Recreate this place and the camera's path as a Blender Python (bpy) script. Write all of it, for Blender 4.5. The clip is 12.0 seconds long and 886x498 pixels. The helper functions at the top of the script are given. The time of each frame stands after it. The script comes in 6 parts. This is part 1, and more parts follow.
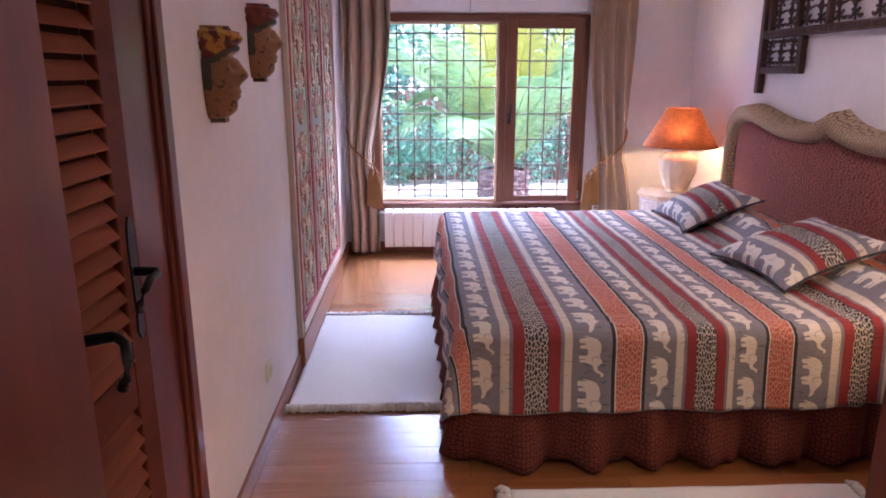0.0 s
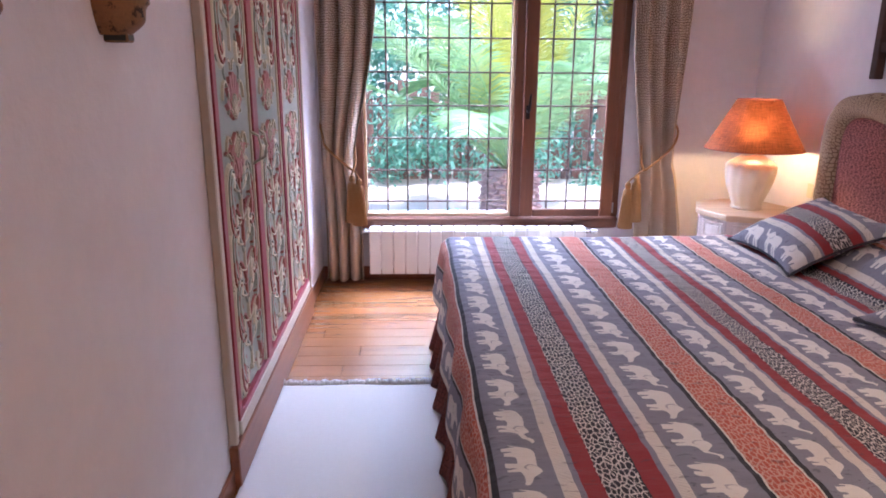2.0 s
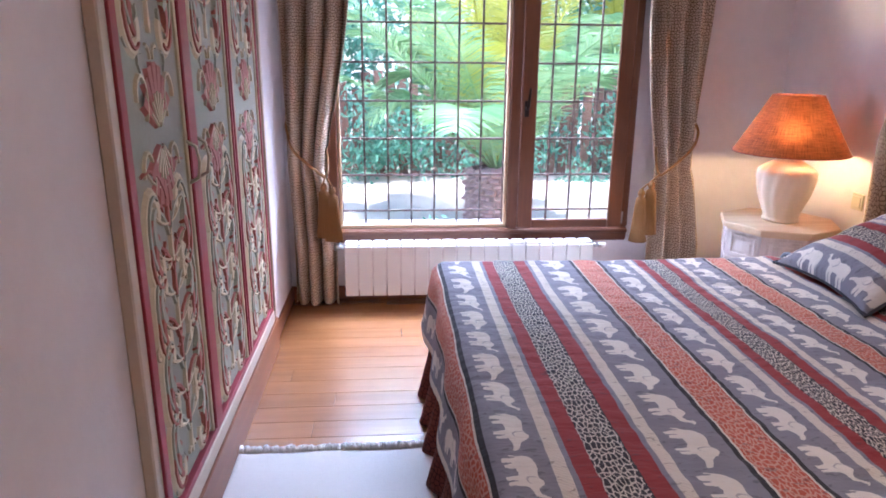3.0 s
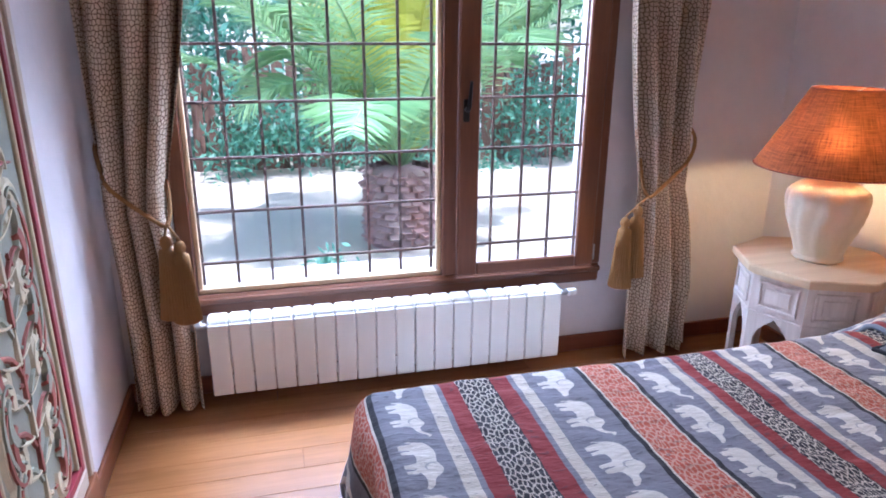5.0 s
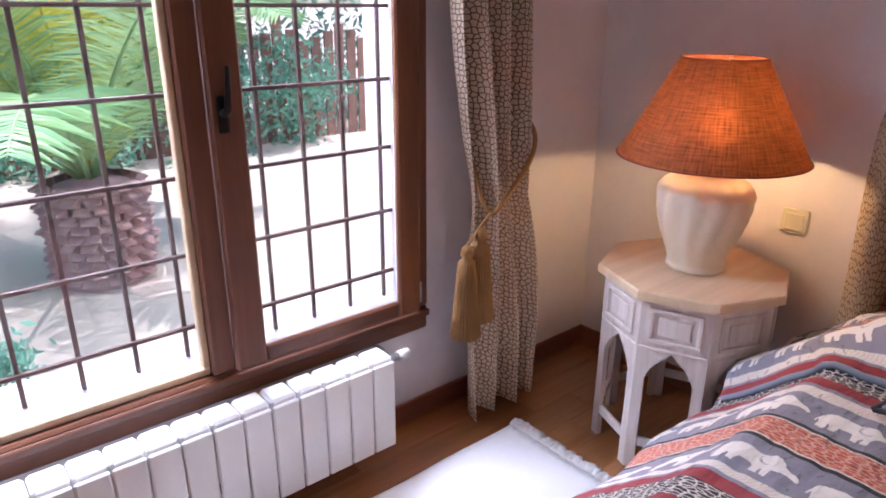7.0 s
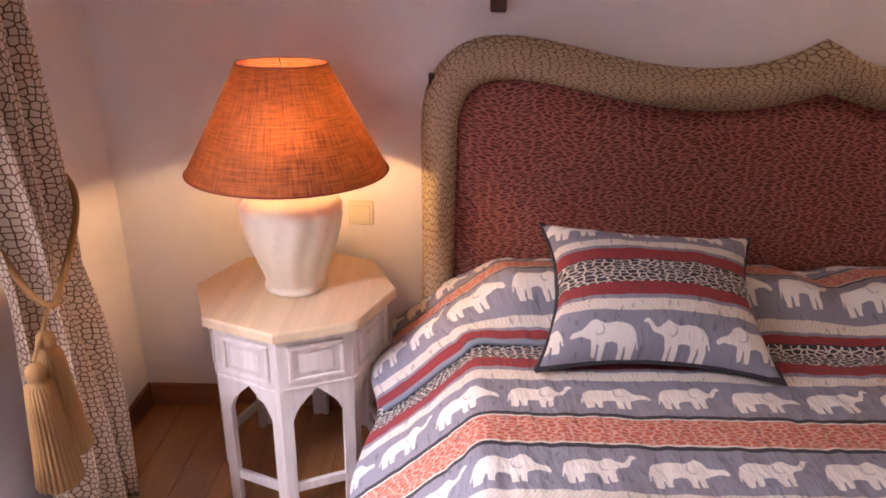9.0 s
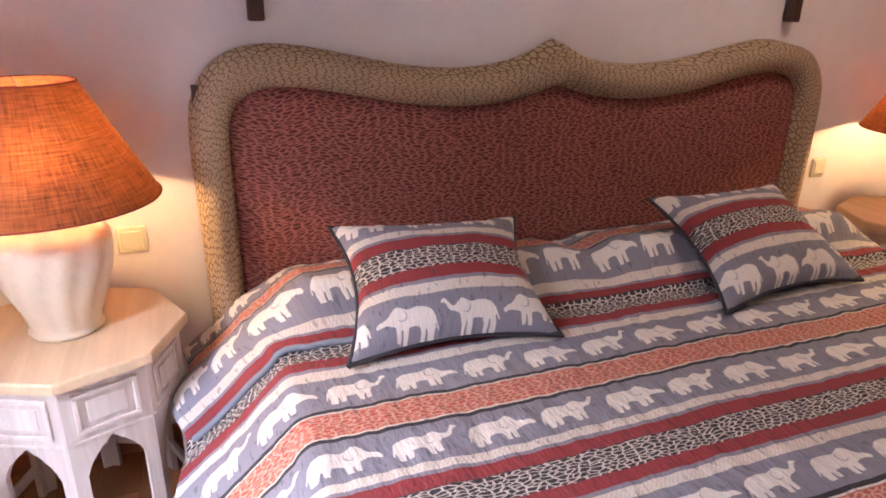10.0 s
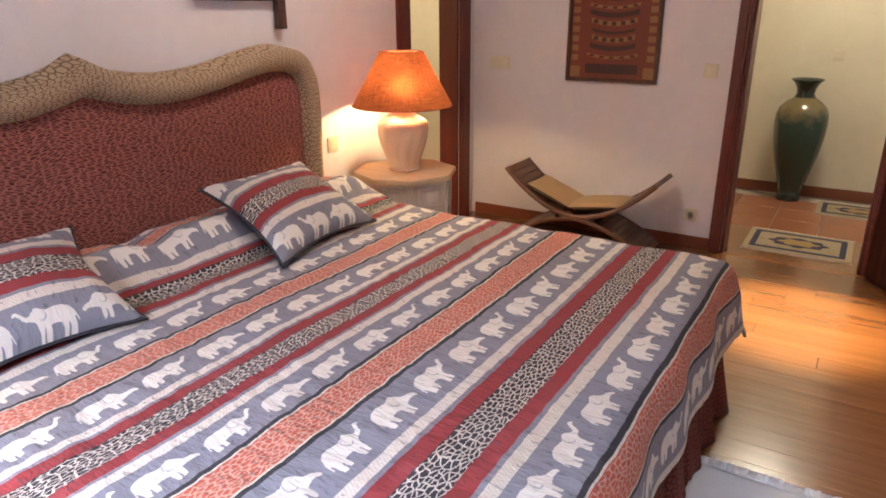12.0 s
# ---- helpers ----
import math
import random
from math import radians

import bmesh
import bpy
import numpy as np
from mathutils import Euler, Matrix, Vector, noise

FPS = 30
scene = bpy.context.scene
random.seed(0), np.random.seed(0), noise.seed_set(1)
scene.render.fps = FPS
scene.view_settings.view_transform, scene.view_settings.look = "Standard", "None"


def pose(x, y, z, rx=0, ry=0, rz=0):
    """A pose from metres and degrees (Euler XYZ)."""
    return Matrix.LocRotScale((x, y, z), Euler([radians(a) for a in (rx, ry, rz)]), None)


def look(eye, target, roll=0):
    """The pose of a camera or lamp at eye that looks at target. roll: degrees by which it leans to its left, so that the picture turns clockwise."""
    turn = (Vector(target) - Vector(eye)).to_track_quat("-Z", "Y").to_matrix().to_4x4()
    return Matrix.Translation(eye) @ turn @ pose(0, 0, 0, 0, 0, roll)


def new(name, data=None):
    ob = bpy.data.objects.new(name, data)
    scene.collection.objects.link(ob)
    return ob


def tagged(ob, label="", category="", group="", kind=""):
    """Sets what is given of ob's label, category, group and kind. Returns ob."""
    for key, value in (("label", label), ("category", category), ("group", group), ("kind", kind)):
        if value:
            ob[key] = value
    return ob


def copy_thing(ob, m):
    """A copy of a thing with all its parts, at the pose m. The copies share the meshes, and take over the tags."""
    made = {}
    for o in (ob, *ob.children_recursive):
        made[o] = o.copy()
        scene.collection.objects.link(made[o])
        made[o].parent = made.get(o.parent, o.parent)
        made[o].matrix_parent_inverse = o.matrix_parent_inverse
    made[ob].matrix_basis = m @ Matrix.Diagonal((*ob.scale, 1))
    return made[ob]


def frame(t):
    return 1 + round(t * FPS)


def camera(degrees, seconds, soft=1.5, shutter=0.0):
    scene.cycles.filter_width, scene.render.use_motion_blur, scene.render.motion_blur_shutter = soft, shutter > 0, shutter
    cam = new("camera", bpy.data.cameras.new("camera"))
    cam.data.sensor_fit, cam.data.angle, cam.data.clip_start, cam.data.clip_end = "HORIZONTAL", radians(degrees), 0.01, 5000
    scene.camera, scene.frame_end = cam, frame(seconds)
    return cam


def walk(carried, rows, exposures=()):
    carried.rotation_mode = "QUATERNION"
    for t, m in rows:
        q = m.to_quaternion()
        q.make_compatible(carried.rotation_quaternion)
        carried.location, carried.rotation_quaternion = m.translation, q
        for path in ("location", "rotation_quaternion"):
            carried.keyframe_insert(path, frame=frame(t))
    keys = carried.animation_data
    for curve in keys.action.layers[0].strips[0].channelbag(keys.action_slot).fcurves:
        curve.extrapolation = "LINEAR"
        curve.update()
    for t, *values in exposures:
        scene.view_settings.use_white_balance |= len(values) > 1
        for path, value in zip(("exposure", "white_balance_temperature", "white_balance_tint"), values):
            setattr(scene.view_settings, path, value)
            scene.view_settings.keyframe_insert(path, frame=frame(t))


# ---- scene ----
cam = camera(67.0, 12.0, 1.8)
PATH = [
    (0, (0.045, 0.678, 1.5), (0.108, 2.611, 0.992), 0.1),
    (0.5, (0.05, 0.94, 1.476), (0.115, 2.873, 0.967), 0.2),
    (1, (0.053, 1.251, 1.454), (0.119, 3.182, 0.937), 0.2),
    (1.5, (0.042, 1.549, 1.439), (0.111, 3.48, 0.921), 0.2),
    (2, (0.036, 1.889, 1.424), (0.119, 3.816, 0.896), 0.4),
    (2.5, (0.017, 2.194, 1.416), (0.128, 4.116, 0.875), 0.5),
    (4.5, (-0.018, 3.44, 1.446), (0.36, 5.308, 0.84), 0.5),
    (5, (0.008, 3.74, 1.443), (0.49, 5.577, 0.817), 0.4),
    (5.5, (0.026, 4.012, 1.446), (0.617, 5.81, 0.798), 0.5),
    (6, (0.074, 4.275, 1.43), (0.815, 6.008, 0.763), 0.4),
    (6.5, (0.123, 4.489, 1.384), (1.067, 6.123, 0.721), 0.2),
    (6.7, (0.133, 4.581, 1.382), (1.175, 6.151, 0.712), 0.3),
    (8.3, (0.192, 5.229, 1.466), (1.96, 5.751, 0.691), 0.8),
    (8.5, (0.212, 5.245, 1.463), (2.017, 5.625, 0.69), 0.9),
    (9, (0.228, 5.297, 1.458), (2.084, 5.296, 0.712), 1.3),
    (9.5, (0.223, 5.342, 1.461), (2.06, 5.024, 0.737), 1.2),
    (10, (0.19, 5.37, 1.447), (1.936, 4.698, 0.742), 0.9),
    (10.5, (0.12, 5.368, 1.451), (1.724, 4.4, 0.752), 0.6),
    (11, (0.027, 5.424, 1.451), (1.435, 4.181, 0.763), 0.3),
    (11.5, (-0.057, 5.494, 1.461), (1.148, 4.053, 0.775), 0.1),
    (12, (-0.135, 5.552, 1.459), (0.865, 3.957, 0.785), -0.3),
]
walk(cam, [(t, look(eye, target, roll)) for t, eye, target, roll in PATH], exposures=[(0, 1.95, 5300, 36), (2.5, 1.85, 5300, 27), (4.5, 1.5, 5150, 20), (6.5, 0.95, 5550, 26), (8.5, 1.30, 6600, 36), (10.5, 1.88, 6050, 26), (12, 2.32, 5750, 19)])

# ---- world, sun, lamps ----
world = bpy.data.worlds.new("world")
scene.world = world
world.use_nodes = True
wn = world.node_tree.nodes
wl = world.node_tree.links
sky = wn.new("ShaderNodeTexSky")
sky.sky_type = "NISHITA"
sky.sun_disc = False
sky.sun_elevation = radians(60)
sky.sun_rotation = radians(150)
wl.new(sky.outputs[0], wn["Background"].inputs[0])
wn["Background"].inputs[1].default_value = 0.15

SUN_DIR = Vector((math.cos(radians(70)) * math.sin(radians(150)), math.cos(radians(70)) * math.cos(radians(150)), math.sin(radians(70))))
sun = new("sun", bpy.data.lights.new("sun", "SUN"))
sun.data.energy, sun.data.angle, sun.data.color = 3.7, radians(0.53), (1.0, 0.95, 0.88)
sun.matrix_world = look(SUN_DIR * 20, (0, 0, 0))


def point(name, at, watts, colour, radius):
    ob = new(name, bpy.data.lights.new(name, "POINT"))
    ob.location = at
    ob.data.energy, ob.data.color, ob.data.shadow_soft_size = watts, colour, radius
    return ob


def spot(name, at, target, watts, colour, degrees, radius=0.04, blend=0.6):
    ob = new(name, bpy.data.lights.new(name, "SPOT"))
    ob.matrix_world = look(at, target)
    ob.data.energy, ob.data.color, ob.data.shadow_soft_size = watts, colour, radius
    ob.data.spot_size, ob.data.spot_blend = radians(degrees), blend
    return ob


def area(name, at, target, watts, colour, sx, sy):
    ob = new(name, bpy.data.lights.new(name, "AREA"))
    ob.matrix_world = look(at, target)
    ob.data.shape = "RECTANGLE"
    ob.data.size, ob.data.size_y = sx, sy
    ob.data.energy, ob.data.color = watts, colour
    return ob


LAMP_A = (2.005, 5.722)
LAMP_B = (2.005, 2.545)
for lx, ly in (LAMP_A, LAMP_B):
    point("bulb_light", (lx, ly, 1.05), 4.4, (1.0, 0.69, 0.25), 0.03)
# soft overhead fill for the room, added with no known source
area("added_ceiling_light", (1.30, 3.3, 2.44), (1.30, 3.3, 0), 2.2, (1.0, 0.78, 0.55), 0.34, 0.34)
spot("downlight_light", (-0.02, 2.05, 2.47), (-0.02, 2.10, 0), 215.0, (1.0, 0.76, 0.32), 28, 0.04, 0.9)
# added lamp outside, hidden above the window, boosting the sky's light indoors
area("window_sky_fill", (0.53, 7.15, 2.62), (0.6, 4.3, 0.2), 200.0, (0.80, 0.90, 1.0), 1.9, 0.9)
# unseen lamps without fixtures, added to light the hall and the side room
area("hall_fill_light", (0.1, 0.35, 2.42), (0.1, 0.35, 0), 4.2, (1.0, 0.86, 0.55), 0.3, 0.3)
area("side_room_fill", (3.2, 1.5, 2.4), (3.2, 1.5, 0), 4.5, (1.0, 0.82, 0.5), 0.3, 0.3)

# ---- materials ----


class Nodes:
    """A node tree with short calls."""

    def __init__(self, name):
        self.mat = bpy.data.materials.new(name)
        self.mat.use_nodes = True
        self.t = self.mat.node_tree
        self.bsdf = self.t.nodes["Principled BSDF"]
        self.geo = None

    def node(self, kind, **values):
        n = self.t.nodes.new("ShaderNode" + kind)
        for k, v in values.items():
            if k in n.inputs.keys():
                self.put(n.inputs[k], v)
            else:
                setattr(n, k, v)
        return n

    def put(self, socket, v):
        if isinstance(v, bpy.types.NodeSocket):
            self.t.links.new(v, socket)
        elif isinstance(v, (tuple, list)) and len(v) == 3 and socket.type == "RGBA":
            socket.default_value = (*v, 1)
        else:
            socket.default_value = v

    def m(self, op, a, b=None, c=None):
        n = self.t.nodes.new("ShaderNodeMath")
        n.operation = op
        for i, v in enumerate((a, b, c)):
            if v is not None:
                self.put(n.inputs[i], v)
        return n.outputs[0]

    def mix(self, fac, a, b):
        n = self.t.nodes.new("ShaderNodeMix")
        n.data_type = "RGBA"
        self.put(n.inputs[0], fac)
        self.put(n.inputs[6], a)
        self.put(n.inputs[7], b)
        return n.outputs[2]

    def coord(self, scale=(1, 1, 1), uv=False, rot=(0, 0, 0)):
        tc = self.node("TexCoord")
        mp = self.node("Mapping")
        self.t.links.new(tc.outputs["UV" if uv else "Object"], mp.inputs["Vector"])
        mp.inputs["Scale"].default_value = scale
        mp.inputs["Rotation"].default_value = rot
        return mp.outputs[0]

    def noise(self, vec, scale, detail=3.0, rough=0.55, distortion=0.0):
        n = self.node("TexNoise", Scale=scale, Detail=detail, Roughness=rough, Distortion=distortion)
        self.t.links.new(vec, n.inputs["Vector"])
        return n.outputs["Fac"]

    def edge(self, vec, scale, randomness=1.0):
        n = self.node("TexVoronoi", voronoi_dimensions="2D", feature="DISTANCE_TO_EDGE")
        n.inputs["Scale"].default_value, n.inputs["Randomness"].default_value = scale, randomness
        self.t.links.new(vec, n.inputs["Vector"])
        return n.outputs["Distance"]

    def ramp(self, fac, stops, constant=False):
        n = self.node("ValToRGB")
        r = n.color_ramp
        if constant:
            r.interpolation = "CONSTANT"
        for i, (p, c) in enumerate(stops):
            e = r.elements[i] if i < 2 else r.elements.new(p)
            e.position, e.color = p, (*c, 1)
        self.t.links.new(fac, n.inputs[0])
        return n.outputs[0]

    def bump(self, height, strength=0.3, distance=0.002):
        n = self.node("Bump", Strength=strength, Distance=distance)
        self.t.links.new(height, n.inputs["Height"])
        if self.bsdf.inputs["Normal"].is_linked:
            self.t.links.new(self.bsdf.inputs["Normal"].links[0].from_socket, n.inputs["Normal"])
        self.t.links.new(n.outputs[0], self.bsdf.inputs["Normal"])

    def set(self, **values):
        for k, v in values.items():
            self.put(self.bsdf.inputs[k.replace("_", " ")], v)
        return self.mat


def plain(name, colour, rough=0.5, metal=0.0, vary=0.12, scale=12.0, bump=0.15, dist=0.001, coat=0.0):
    g = Nodes(name)
    v = g.coord()
    n = g.noise(v, scale, 4)
    n2 = g.noise(v, scale * 7, 3)
    dark = tuple(c * (1 - vary) for c in colour)
    light = tuple(min(1, c * (1 + vary)) for c in colour)
    g.set(Base_Color=g.mix(g.m("MULTIPLY_ADD", n2, 0.4, g.m("MULTIPLY", n, 0.6)), dark, light), Metallic=metal, Coat_Weight=coat)
    g.set(Roughness=g.m("MULTIPLY_ADD", n, 0.2, rough - 0.1))
    g.bump(n2, bump, dist)
    return g.mat


def plaster(name, colour, relief=0.5):
    g = Nodes(name)
    v = g.coord()
    big = g.noise(v, 2.2, 3, 0.5)
    mid = g.noise(v, 14.0, 4, 0.6)
    fine = g.noise(v, 90.0, 3, 0.6)
    tone = g.m("MULTIPLY_ADD", g.m("SUBTRACT", g.m("MULTIPLY_ADD", mid, 0.4, g.m("MULTIPLY", big, 0.6)), 0.5), 1.8, 0.5)
    g.set(Base_Color=g.mix(tone, tuple(c * 0.88 for c in colour), tuple(min(1, c * 1.04) for c in colour)), Roughness=0.85)
    g.bump(mid, relief, 0.006)
    g.bump(fine, relief * 0.5, 0.0012)
    return g.mat


def wood(name, dark, light, rough=0.35, axis=1, scale=1.0, coat=0.0, contrast=1.0, bump=0.2):
    """Grain that runs along an axis of the object."""
    g = Nodes(name)
    s = [14.0 * scale] * 3
    s[axis] = 0.9 * scale
    info = g.node("ObjectInfo")
    v = g.coord(tuple(s))
    shift = g.node("VectorMath", operation="ADD")
    comb = g.node("CombineXYZ")
    r = g.m("MULTIPLY", info.outputs["Random"], 40.0)
    for i in range(3):
        g.put(comb.inputs[i], r)
    g.put(shift.inputs[0], v)
    g.put(shift.inputs[1], comb.outputs[0])
    vv = shift.outputs[0]
    grain = g.noise(vv, 1.6, 6, 0.62, 0.6)
    fine = g.noise(vv, 9.0, 4, 0.7)
    tone = g.m("MULTIPLY_ADD", fine, 0.3, g.m("MULTIPLY", grain, 0.7))
    tone = g.m("MULTIPLY_ADD", g.m("SUBTRACT", tone, 0.5), 2.2 * contrast, 0.5)
    tone = g.m("ADD", tone, g.m("MULTIPLY", g.m("SUBTRACT", info.outputs["Random"], 0.5), 0.35))
    n = g.m("MAXIMUM", g.m("MINIMUM", tone, 1.0), 0.0)
    g.set(Base_Color=g.mix(n, dark, light), Roughness=g.m("MULTIPLY_ADD", fine, 0.15, rough), Coat_Weight=coat, Coat_Roughness=0.15)
    g.bump(fine, bump, 0.0006)
    return g.mat


def crackle(name, cell, line, scale=(60, 40, 1), width=0.06, uv=True, cell2=None, rough=0.9, relief=0.4, warp=0.35, chevron=0.0, every=0.3, random=0.72):
    """Cloth with a printed net of pale or dark lines round small cells."""
    g = Nodes(name)
    v = g.coord(scale, uv)
    nz = g.node("TexNoise", Scale=0.35, Detail=2.0)
    g.t.links.new(v, nz.inputs["Vector"])
    mixv = g.node("VectorMath", operation="MULTIPLY_ADD")
    g.put(mixv.inputs[0], nz.outputs["Color"])
    mixv.inputs[1].default_value = (warp * 4, warp * 4, 0)
    g.put(mixv.inputs[2], v)
    vec = mixv.outputs[0]
    if chevron:
        sep = g.node("SeparateXYZ")
        g.put(sep.inputs[0], vec)
        comb = g.node("CombineXYZ")
        zig = g.m("PINGPONG", g.m("MULTIPLY", sep.outputs[0], 1 / (scale[0] * every)), 0.5)
        g.put(comb.inputs[0], sep.outputs[0])
        g.put(comb.inputs[1], g.m("MULTIPLY_ADD", zig, chevron * scale[1], sep.outputs[1]))
        vec = comb.outputs[0]
    e = g.edge(vec, 1.0, random)
    mask = g.m("LESS_THAN", e, width)
    big = g.noise(g.coord((1, 1, 1)), 9.0, 3)
    c = g.mix(big, cell, cell2 or tuple(x * 0.8 for x in cell))
    g.set(Base_Color=g.mix(mask, c, line), Roughness=rough)
    g.bsdf.inputs["Specular IOR Level"].default_value = 0.25
    weave = g.noise(g.coord((1, 1, 1)), 500.0, 2)
    g.bump(weave, 0.25, 0.0008)
    g.bump(g.m("MINIMUM", e, 0.25), relief, 0.003)
    return g.mat


PERIOD = 0.70
SLATE, CREAM, MAROON, BLACK, ORANGE = (0.235, 0.225, 0.262), (0.70, 0.62, 0.53), (0.28, 0.024, 0.026), (0.022, 0.021, 0.028), (0.48, 0.095, 0.045)


def elephant_cloth(name):
    """Woven stripes across U, with rows of pale elephants that walk along V."""
    g = Nodes(name)
    tc = g.node("TexCoord")
    sep = g.node("SeparateXYZ")
    g.put(sep.inputs[0], tc.outputs["UV"])
    wob = g.noise(g.coord((1, 1, 1), True), 160.0, 2)
    wob2 = g.noise(g.coord((1, 1, 1), True), 47.0, 2)
    off = g.m("MULTIPLY", g.m("SUBTRACT", wob, 0.5), 0.006)
    off2 = g.m("MULTIPLY", g.m("SUBTRACT", wob2, 0.5), 0.010)
    x = g.m("ADD", sep.outputs[0], off)
    y = g.m("ADD", sep.outputs[1], off2)
    u = g.m("FRACT", g.m("MULTIPLY_ADD", g.m("ADD", sep.outputs[0], g.m("MULTIPLY", off, 0.3)), 1 / PERIOD, -0.765 / PERIOD + 20))
    stops = [(0.0, SLATE), (0.010, BLACK), (0.030, CREAM), (0.038, ORANGE), (0.172, CREAM), (0.180, BLACK), (0.200, SLATE), (0.410, CREAM), (0.458, SLATE),
             (0.480, MAROON), (0.540, BLACK), (0.670, MAROON), (0.735, SLATE), (0.755, CREAM), (0.800, SLATE)]
    base = g.ramp(u, stops, True)
    # nets in the orange and the black bands
    netv = g.node("CombineXYZ")
    g.put(netv.inputs[0], g.m("MULTIPLY", x, 88.0))
    g.put(netv.inputs[1], g.m("MULTIPLY", y, 46.0))
    e = g.edge(netv.outputs[0], 1.0, 0.9)
    line = g.m("LESS_THAN", e, 0.14)
    in_or = g.m("MULTIPLY", g.m("GREATER_THAN", u, 0.038), g.m("LESS_THAN", u, 0.172))
    in_bl = g.m("MULTIPLY", g.m("GREATER_THAN", u, 0.542), g.m("LESS_THAN", u, 0.668))
    base = g.mix(g.m("MULTIPLY", g.m("MULTIPLY", in_or, line), 0.75), base, (0.66, 0.40, 0.30))
    base = g.mix(g.m("MULTIPLY", in_bl, g.m("LESS_THAN", e, 0.115)), base, (0.62, 0.55, 0.46))
    # short weft strokes in the pale bands
    in_cr = g.m("ADD", g.m("MULTIPLY", g.m("GREATER_THAN", u, 0.41), g.m("LESS_THAN", u, 0.458)), g.m("MULTIPLY", g.m("GREATER_THAN", u, 0.755), g.m("LESS_THAN", u, 0.80)))
    strokes = g.m("GREATER_THAN", g.m("SINE", g.m("MULTIPLY", g.m("MULTIPLY_ADD", x, 0.6, y), 620.0)), 0.35)
    base = g.mix(g.m("MULTIPLY", g.m("MULTIPLY", in_cr, strokes), 0.22), base, (0.30, 0.24, 0.19))
    # elephants
    pitch = 0.172
    cell = g.m("MULTIPLY_ADD", y, 1 / pitch, 40.0)
    row2 = g.m("GREATER_THAN", u, 0.6)
    cell = g.m("MULTIPLY_ADD", row2, 0.5, cell)
    parity = g.m("GREATER_THAN", g.m("FRACT", g.m("MULTIPLY", g.m("FLOOR", cell), 0.5)), 0.25)
    p = g.m("MULTIPLY", g.m("SUBTRACT", 0.5, g.m("FRACT", cell)), pitch)
    centre = g.m("MULTIPLY_ADD", row2, 0.903 - 0.306, 0.306)
    q = g.m("MULTIPLY", g.m("SUBTRACT", g.m("ADD", u, g.m("MULTIPLY", off, 1 / PERIOD)), centre), PERIOD)
    size = g.m("MULTIPLY_ADD", parity, 0.04, 0.83)
    p, q = g.m("MULTIPLY", p, size), g.m("MULTIPLY", q, size)

    def blob(a, b, ra, rb):
        dx, dy = g.m("MULTIPLY", g.m("SUBTRACT", p, a), 1 / ra), g.m("MULTIPLY", g.m("SUBTRACT", q, b), 1 / rb)
        return g.m("LESS_THAN", g.m("ADD", g.m("MULTIPLY", dx, dx), g.m("MULTIPLY", dy, dy)), 1.0)

    along = g.m("MULTIPLY_ADD", p, 1 / 0.16, 0.5)

    def outline(pts):
        """A height over the length of the beast, from (along, height) in millimetres."""
        stops = [((a + 80) / 160, ((b + 50) / 100,) * 3) for a, b in pts]
        return g.m("MULTIPLY_ADD", g.ramp(along, stops), 0.1, -0.05)

    back = [(-62, -24), (-59, -6), (-56, 6), (-52, 17), (-44, 25), (-32, 30), (-18, 31), (-4, 28), (6, 27), (14, 31), (22, 36), (30, 35)]
    legs = [(-62, -24), (-59, -22), (-57, -10), (-55, -12), (-53, -40), (-40, -40), (-38, -20), (-35, -18), (-33, -37), (-24, -37), (-21, -14), (-8, -11), (3, -14),
            (5, -40), (15, -40), (17, -16), (19, -16), (21, -37), (29, -37), (31, -10)]
    top_up = outline(back + [(36, 28), (42, 22), (48, 21), (54, 25), (59, 33), (63, 40), (68, 42), (74, 38), (76, 32)])
    low_up = outline(legs + [(34, 0), (40, 6), (48, 8), (55, 11), (60, 18), (65, 28), (70, 33), (76, 32)])
    top_down = outline(back + [(37, 28), (43, 19), (49, 13), (56, 10), (63, 8), (69, 3), (72, -4)])
    low_down = outline(legs + [(35, -9), (40, -7), (46, -5), (54, -4), (62, -6), (68, -9), (72, -5)])

    def choose(a, b):
        return g.m("MULTIPLY_ADD", g.m("SUBTRACT", b, a), parity, a)

    body = g.m("MULTIPLY", g.m("LESS_THAN", q, choose(top_down, top_up)), g.m("GREATER_THAN", q, choose(low_down, low_up)))
    body = g.m("MULTIPLY", body, g.m("MULTIPLY", g.m("GREATER_THAN", p, -0.0615), g.m("LESS_THAN", p, g.m("MULTIPLY_ADD", parity, 0.004, 0.0715))))
    ear = blob(0.016, 0.014, 0.011, 0.014)
    ear_in = blob(0.018, 0.016, 0.0095, 0.0125)
    seam = g.m("SUBTRACT", ear, ear_in)
    in_el = g.m("MAXIMUM", g.m("MULTIPLY", g.m("GREATER_THAN", u, 0.202), g.m("LESS_THAN", u, 0.410)), g.m("GREATER_THAN", u, 0.802))
    body = g.m("MULTIPLY", g.m("MULTIPLY", body, g.m("SUBTRACT", 1.0, g.m("MULTIPLY", seam, 0.6))), in_el)
    base = g.mix(g.m("MULTIPLY", body, 0.92), base, (0.80, 0.73, 0.65))
    weave = g.noise(g.coord((1, 1, 1), True), 700.0, 2)
    shade = g.noise(g.coord((1, 1, 1), True), 6.0, 3)
    base = g.mix(g.m("MULTIPLY", g.m("SUBTRACT", 0.75, weave), 0.35), base, (0.03, 0.025, 0.03))
    base = g.mix(g.m("MULTIPLY", shade, 0.10), base, (0.20, 0.17, 0.18))
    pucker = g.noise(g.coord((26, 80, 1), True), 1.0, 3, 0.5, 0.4)
